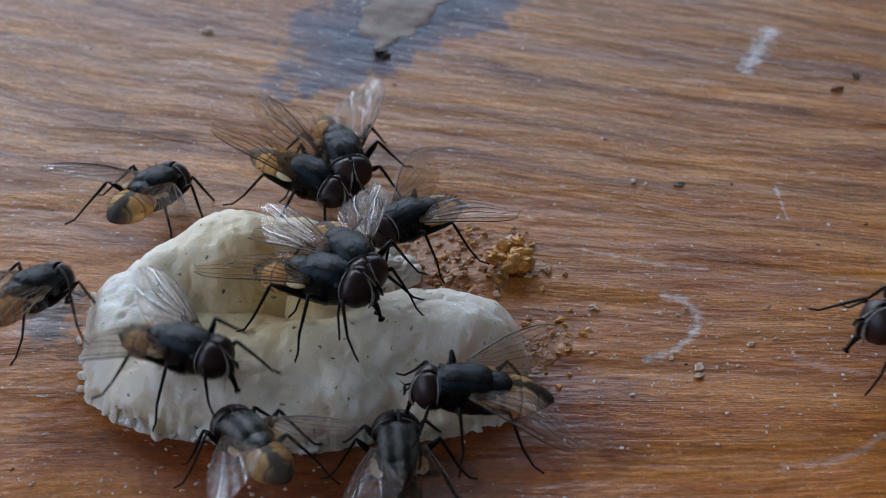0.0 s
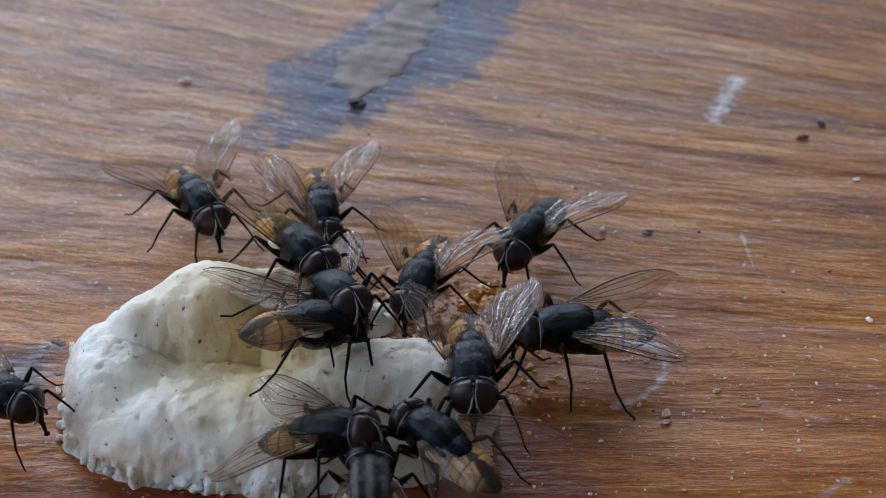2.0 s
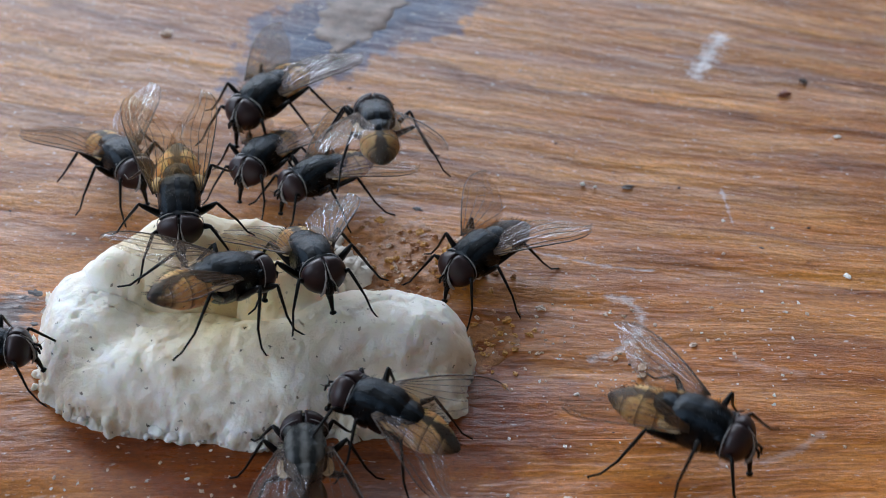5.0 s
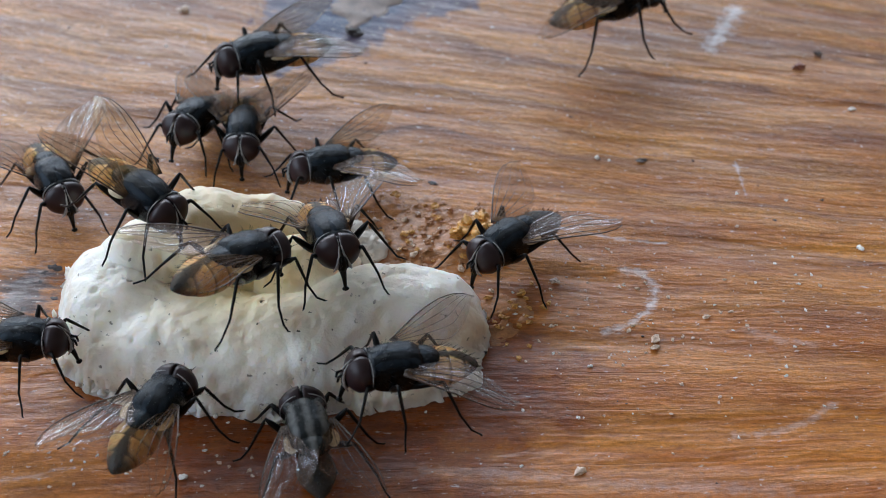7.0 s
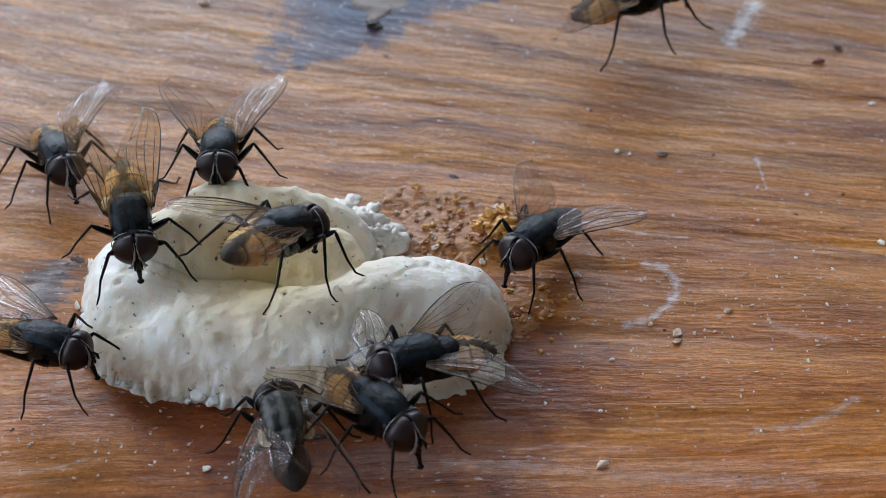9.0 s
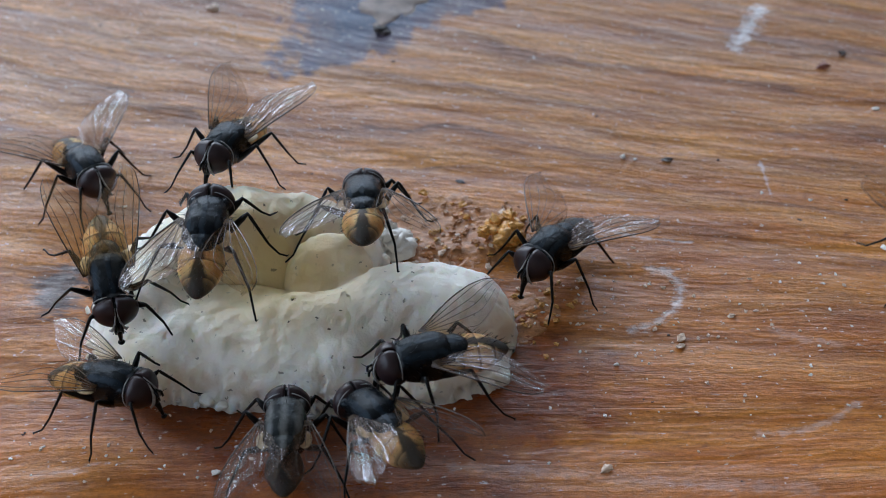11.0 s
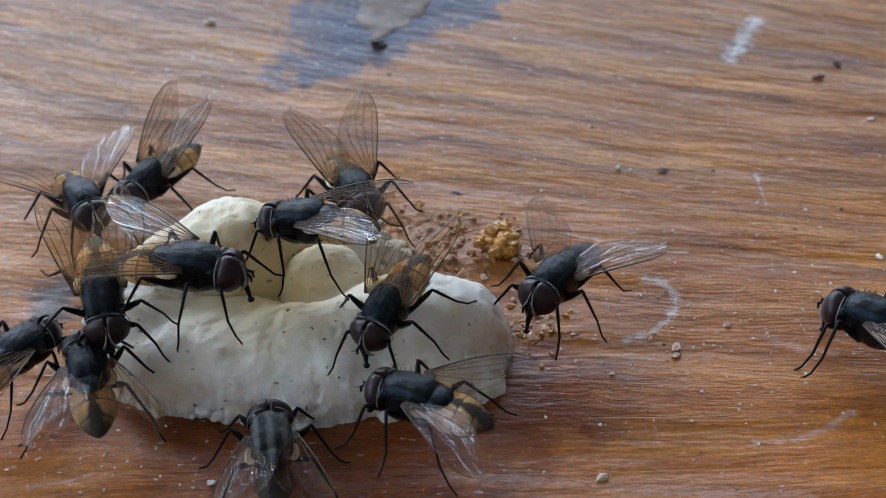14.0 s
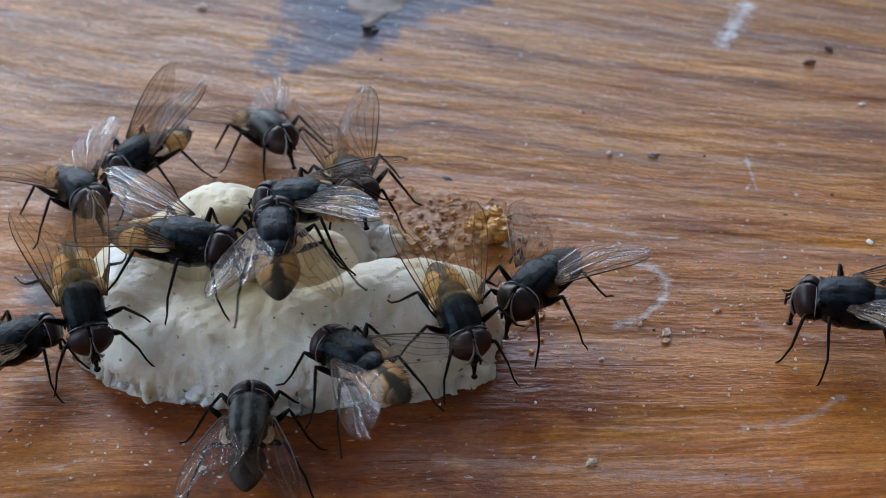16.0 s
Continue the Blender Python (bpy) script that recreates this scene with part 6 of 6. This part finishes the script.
    go("W", [
        (0, at(-22.00, -16.00, 0.00, 60.0, 0.0)),
        (6.3, at(-19.00, -13.00, 0.00, 45.0, 0.0)),
        (6.4, at(-15.33, -10.40, 0.00, 48.3, -2.4)),
        (6.5, at(-11.71, -9.91, 0.00, 59.8, -22.0)),
        (6.7, at(-9.14, -6.30, 0.00, 69.0, -7.8)),
        (7, at(-8.36, -5.77, 1.13, 66.8, 1.4)),
        (7.3, at(-7.11, -5.22, 1.54, 58.6, 0.1)),
        (7.5, at(-6.25, -5.09, 1.72, 38.8, -1.4)),
        (7.7, at(-4.17, -5.01, 1.98, -16.5, 23.2)),
        (7.8, at(-2.64, -4.01, 2.31, -32.3, 15.4)),
        (8, at(-2.00, -4.20, 2.32, -22.0, 1.2)),
        (8.5, at(-1.65, -4.80, 2.17, -21.0, 11.8)),
        (8.8, at(1.02, -5.72, 1.92, -40.1, 12.1)),
        (9, at(1.13, -7.53, 1.84, -48.2, 2.6)),
        (9.2, at(1.05, -7.59, 1.79, -43.0, -1.3)),
        (9.8, at(1.25, -7.43, 0.00, -71.6, 25.1)),
        (10.067, at(1.06, -7.40, 0.00, -128.9, 8.8)),
        (10.333, at(0.88, -7.37, 0.00, -186.1, -7.4)),
        (10.6, at(0.69, -7.34, 0.00, -243.4, -23.7)),
        (11.3, at(-0.00, -6.80, 1.94, -231.0, 0.7)),
        (11.5, at(-0.07, -6.79, 1.88, -238.8, -3.3)),
        (11.7, at(-1.52, -4.51, 2.35, -244.3, -5.0)),
        (11.8, at(-4.08, -2.89, 2.70, -190.6, -3.4)),
        (11.9, at(-5.45, -4.17, 2.57, -125.8, 5.8)),
        (12, at(-6.56, -4.49, 2.39, -121.5, 1.3)),
        (12.2, at(-8.77, -4.72, 1.89, -136.4, 4.0)),
        (12.5, at(-8.52, -4.53, 1.94, -174.2, -15.1)),
        (12.7, at(-10.39, -5.32, 1.35, -197.6, -17.0)),
        (12.85, at(-11.32, -5.66, 0.99, -233.6, -16.2)),
        (13, at(-10.87, -5.30, 1.24, -253.7, -3.5)),
        (13.5, at(-10.95, -4.33, 1.56, -256.2, 5.1)),
        (13.8, at(-13.06, -3.49, 1.45, -250.4, -0.2)),
        (14, at(-13.53, -3.17, 1.43, -254.2, 2.5)),
        (14.2, at(-12.89, -3.92, 1.29, -262.8, 2.8)),
        (14.5, at(-9.08, -3.15, 2.35, -270.4, 7.3)),
        (14.6, at(-7.28, -3.95, 2.07, -284.3, -1.0)),
        (14.7, at(-5.39, -2.24, 2.89, -296.9, -4.0)),
        (14.8, at(-4.94, -0.12, 3.16, -277.7, 4.9)),
        (14.9, at(-5.89, -1.13, 3.06, -278.9, 4.2)),
        (15, at(-4.90, -2.89, 2.78, -287.7, 12.1)),
        (15.2, at(-3.47, -1.85, 2.90, -291.8, 0.2)),
        (15.5, at(-1.25, -0.17, 3.36, -298.3, 3.2)),
        (15.7, at(-4.31, -0.59, 4.68, -284.1, -1.7)),
        (15.8, at(-5.67, 0.05, 4.76, -275.9, 4.7)),
        (16, at(-4.06, 1.86, 4.78, -264.2, 3.4)),
    ])
    go("X", [
        (0, at(-8.47, -2.11, 2.74, -30.6, 9.5)),
        (0.1, at(-7.56, -4.65, 2.14, -45.7, 14.6)),
        (0.3, at(-8.52, -4.39, 2.16, -44.4, 11.5)),
        (0.5, at(-3.41, -6.87, 1.31, -35.5, 14.4)),
        (0.8, at(-3.65, -5.86, 1.81, -27.8, 16.5)),
        (1, at(-1.72, -5.81, 1.87, -16.3, 10.5)),
        (1.5, at(-1.78, -4.00, 2.57, 2.6, 18.4)),
        (2, at(-0.02, -3.91, 2.42, -15.5, 22.1)),
        (2.25, at(0.38, -3.24, 2.59, 44.7, -14.0)),
        (2.4, at(0.62, -0.99, 3.33, 48.9, -12.0)),
        (2.5, at(1.57, 1.02, 3.48, 45.0, -10.5)),
        (2.6, at(2.04, 2.23, 3.50, 70.7, -14.0)),
        (2.8, at(2.43, 6.30, 2.23, 83.9, -12.9)),
        (3, at(2.39, 6.22, 2.29, 84.5, -14.5)),
        (3.5, at(1.81, 7.57, 1.94, 93.1, -14.0)),
        (3.8, at(2.41, 6.78, 2.02, 88.3, -15.9)),
        (3.9, at(2.93, 10.25, 0.00, 48.8, -12.0)),
        (4, at(3.41, 10.93, 0.00, 45.9, -7.6)),
        (4.1, at(2.74, 9.03, 1.52, 66.1, -15.3)),
        (4.2, at(1.69, 8.06, 1.94, 91.7, -16.3)),
        (4.6, at(1.53, 10.64, 1.63, 91.6, -11.7)),
        (6.2, at(4.00, 30.00, 8.00, 120.0, 0.0)),
        (6.4, at(1.87, 13.10, 2.99, 112.7, -3.7)),
        (6.5, at(-6.80, 21.51, 0.00, 122.3, -4.4)),
        (6.7, at(-9.27, 19.57, 0.00, 143.0, -13.3)),
        (6.85, at(-9.51, 18.58, 0.00, 194.6, 0.5)),
        (7, at(-9.74, 17.59, 0.00, 246.2, 14.4)),
        (7.1, at(-9.37, 17.26, 0.00, 244.1, 20.5)),
        (7.175, at(-12.68, 36.63, 2.99, 182.0, 10.3)),
        (7.25, at(-16.00, 56.00, 6.00, 120.0, 0.0)),
        (8, at(-60.00, 70.00, 0.00, 100.0, 0.0)),
        (8.833, at(-53.33, 71.67, 0.00, 46.7, 0.0)),
        (9.667, at(-46.67, 73.33, 0.00, -6.7, 0.0)),
        (10.5, at(-40.00, 75.00, 0.00, -60.0, 0.0)),
        (11.1, at(-14.00, 55.00, 4.00, -100.0, 0.0)),
        (11.3, at(-11.27, 30.01, 0.00, -108.9, -3.4)),
        (11.4, at(-16.86, 22.61, 0.00, -116.8, 8.9)),
        (11.5, at(-19.51, 18.39, 0.00, -114.5, 9.0)),
        (11.6, at(-18.37, 18.93, 0.00, -110.3, 8.6)),
        (11.7, at(-13.15, 18.57, 0.00, -111.3, 10.0)),
        (12, at(-12.11, 18.06, 0.00, -109.5, 6.3)),
        (12.3, at(-9.84, 18.87, 0.00, -54.4, 16.7)),
        (12.35, at(-8.41, 18.70, 0.00, 7.0, 1.8)),
        (12.4, at(-6.97, 18.52, 0.00, 68.3, -13.0)),
        (12.45, at(-7.01, 19.93, 0.00, 13.2, 4.0)),
        (12.5, at(-7.04, 21.34, 0.00, -41.9, 21.0)),
        (12.6, at(-4.80, 15.44, 0.00, -37.4, 12.0)),
        (12.8, at(-2.28, 13.65, 0.00, -35.7, 10.2)),
        (13, at(-1.84, 13.46, 0.00, -27.1, 8.2)),
        (13.3, at(-1.48, 10.22, 2.03, -58.1, 6.2)),
        (13.5, at(-1.34, 8.66, 2.60, -71.9, 2.1)),
        (14, at(-1.02, 9.36, 2.03, -68.3, 6.6)),
        (14.5, at(-0.61, 8.79, 2.05, -73.1, 11.0)),
        (15, at(-0.93, 7.04, 3.41, -72.7, 11.1)),
        (15.5, at(-0.65, 8.09, 2.48, -73.7, 12.5)),
        (16, at(-0.62, 9.12, 1.85, -73.3, 13.9)),
    ])
    go("Z", [
        (0, at(30.00, 52.00, 0.00, -150.0, 0.0)),
        (1.4, at(14.00, 48.00, 8.00, -130.0, 0.0)),
        (1.5, at(6.93, 31.37, 1.00, -110.0, -3.8)),
        (1.6, at(1.99, 26.10, 0.00, -115.7, 1.5)),
        (1.7, at(-1.31, 20.58, 0.00, -105.3, -1.8)),
        (1.8, at(-1.85, 18.83, 0.00, -91.1, -1.5)),
        (2, at(-2.32, 16.17, 0.01, -82.0, -6.1)),
        (2.5, at(-2.64, 16.27, 0.00, -91.5, -1.0)),
        (3, at(-3.04, 16.37, 0.00, -94.4, 4.3)),
        (3.5, at(-3.72, 15.97, 0.00, -115.8, 6.5)),
        (4, at(-4.73, 16.37, 0.00, -124.6, 4.9)),
        (4.2, at(-4.66, 16.47, 0.00, -121.8, 8.3)),
        (6.3, at(-6.95, 16.33, 0.00, -91.6, 6.4)),
        (6.5, at(-7.38, 17.02, 0.00, -82.2, 4.4)),
        (7, at(-6.57, 16.71, 0.00, -89.6, 2.4)),
        (7.2, at(-6.53, 9.84, 4.31, -88.5, 6.1)),
        (7.5, at(-6.50, 9.28, 4.32, -90.1, 4.6)),
        (7.7, at(-7.66, 11.00, 4.31, -88.0, 7.9)),
        (8, at(-7.96, 11.85, 4.30, -88.2, 5.6)),
        (8.3, at(-8.04, 11.04, 4.31, -88.3, 8.9)),
        (8.5, at(-7.79, 9.19, 4.31, -88.9, 8.5)),
        (9, at(-7.95, 8.51, 4.31, -87.9, 8.3)),
        (9.2, at(-8.07, 8.40, 4.31, -89.0, 7.6)),
        (11.3, at(-8.44, 9.85, 4.31, -120.6, 12.8)),
        (11.5, at(-8.57, 9.98, 4.31, -126.2, 9.1)),
        (12, at(-9.16, 10.28, 4.31, -130.9, 6.0)),
        (12.5, at(-9.29, 10.58, 4.31, -133.2, 3.1)),
        (12.8, at(-11.79, 14.98, 0.01, -131.3, -6.2)),
        (13, at(-12.65, 14.36, 0.01, -130.6, -6.3)),
        (13.5, at(-13.21, 13.20, 0.00, -121.8, -1.9)),
        (14, at(-12.98, 13.56, 0.00, -127.3, -3.8)),
        (14.5, at(-13.10, 13.85, 0.00, -130.6, -5.3)),
        (15, at(-13.44, 14.40, 0.00, -138.9, 0.1)),
        (15.5, at(-13.36, 14.09, 0.00, -124.8, 3.8)),
        (16, at(-13.44, 14.19, 0.00, -131.9, 2.8)),
    ])
    go("B", [
        (0, at(-5.55, -6.77, 1.66, 122.9, -14.4)),
        (0.033, at(-5.40, -6.80, 1.60, 130.0, -12.0)),
        (0.067, at(-4.20, -7.20, 1.30, 211.0, 3.0)),
        (0.1, at(-2.90, -7.58, 1.01, 293.0, 18.9)),
        (0.25, at(2.00, -16.00, 0.00, 300.0, 0.0)),
        (1, at(8.00, -22.00, 0.00, 280.0, 0.0)),
        (3.833, at(-14.67, -18.00, 0.00, 340.0, 0.0)),
        (6.667, at(-37.33, -14.00, 0.00, 400.0, 0.0)),
        (9.5, at(-60.00, -10.00, 0.00, 460.0, 0.0)),
        (11.25, at(-60.00, 35.00, 0.00, 420.0, 0.0)),
        (13, at(-60.00, 80.00, 0.00, 380.0, 0.0)),
        (13.85, at(-37.00, 70.00, 0.00, 340.0, 0.0)),
        (14.7, at(-14.00, 60.00, 0.00, 300.0, 0.0)),
        (14.9, at(-10.00, 48.00, 0.00, 280.0, 0.0)),
        (15.05, at(-10.00, 34.00, 0.00, 300.0, 0.0)),
        (15.2, at(-9.27, 16.47, 0.00, 295.8, 8.8)),
        (15.5, at(-9.13, 16.84, 0.00, 297.7, 9.7)),
        (16, at(-5.77, 16.37, 0.00, 305.5, 12.7)),
    ])
    go("U", [
        (0, at(6.00, -24.00, 0.00, 80.0, 0.0)),
        (13, at(4.00, -14.00, 0.00, 75.0, 0.0)),
        (13.2, at(4.42, -10.78, 0.00, 98.8, -20.4)),
        (13.4, at(4.78, -10.12, 0.00, 93.5, -17.8)),
        (13.5, at(2.75, -9.94, 0.00, 102.1, -18.9)),
        (13.65, at(4.00, -15.00, 0.00, 100.0, 0.0)),
        (15.2, at(7.00, -14.00, 0.00, 90.0, 0.0)),
        (15.4, at(5.71, -11.20, 0.00, 93.5, -18.4)),
        (15.5, at(5.79, -10.59, 0.00, 93.4, -18.6)),
        (15.7, at(7.00, -14.00, 0.00, 80.0, 0.0)),
        (16, at(8.00, -18.00, 0.00, 60.0, 0.0)),
    ])


motions()
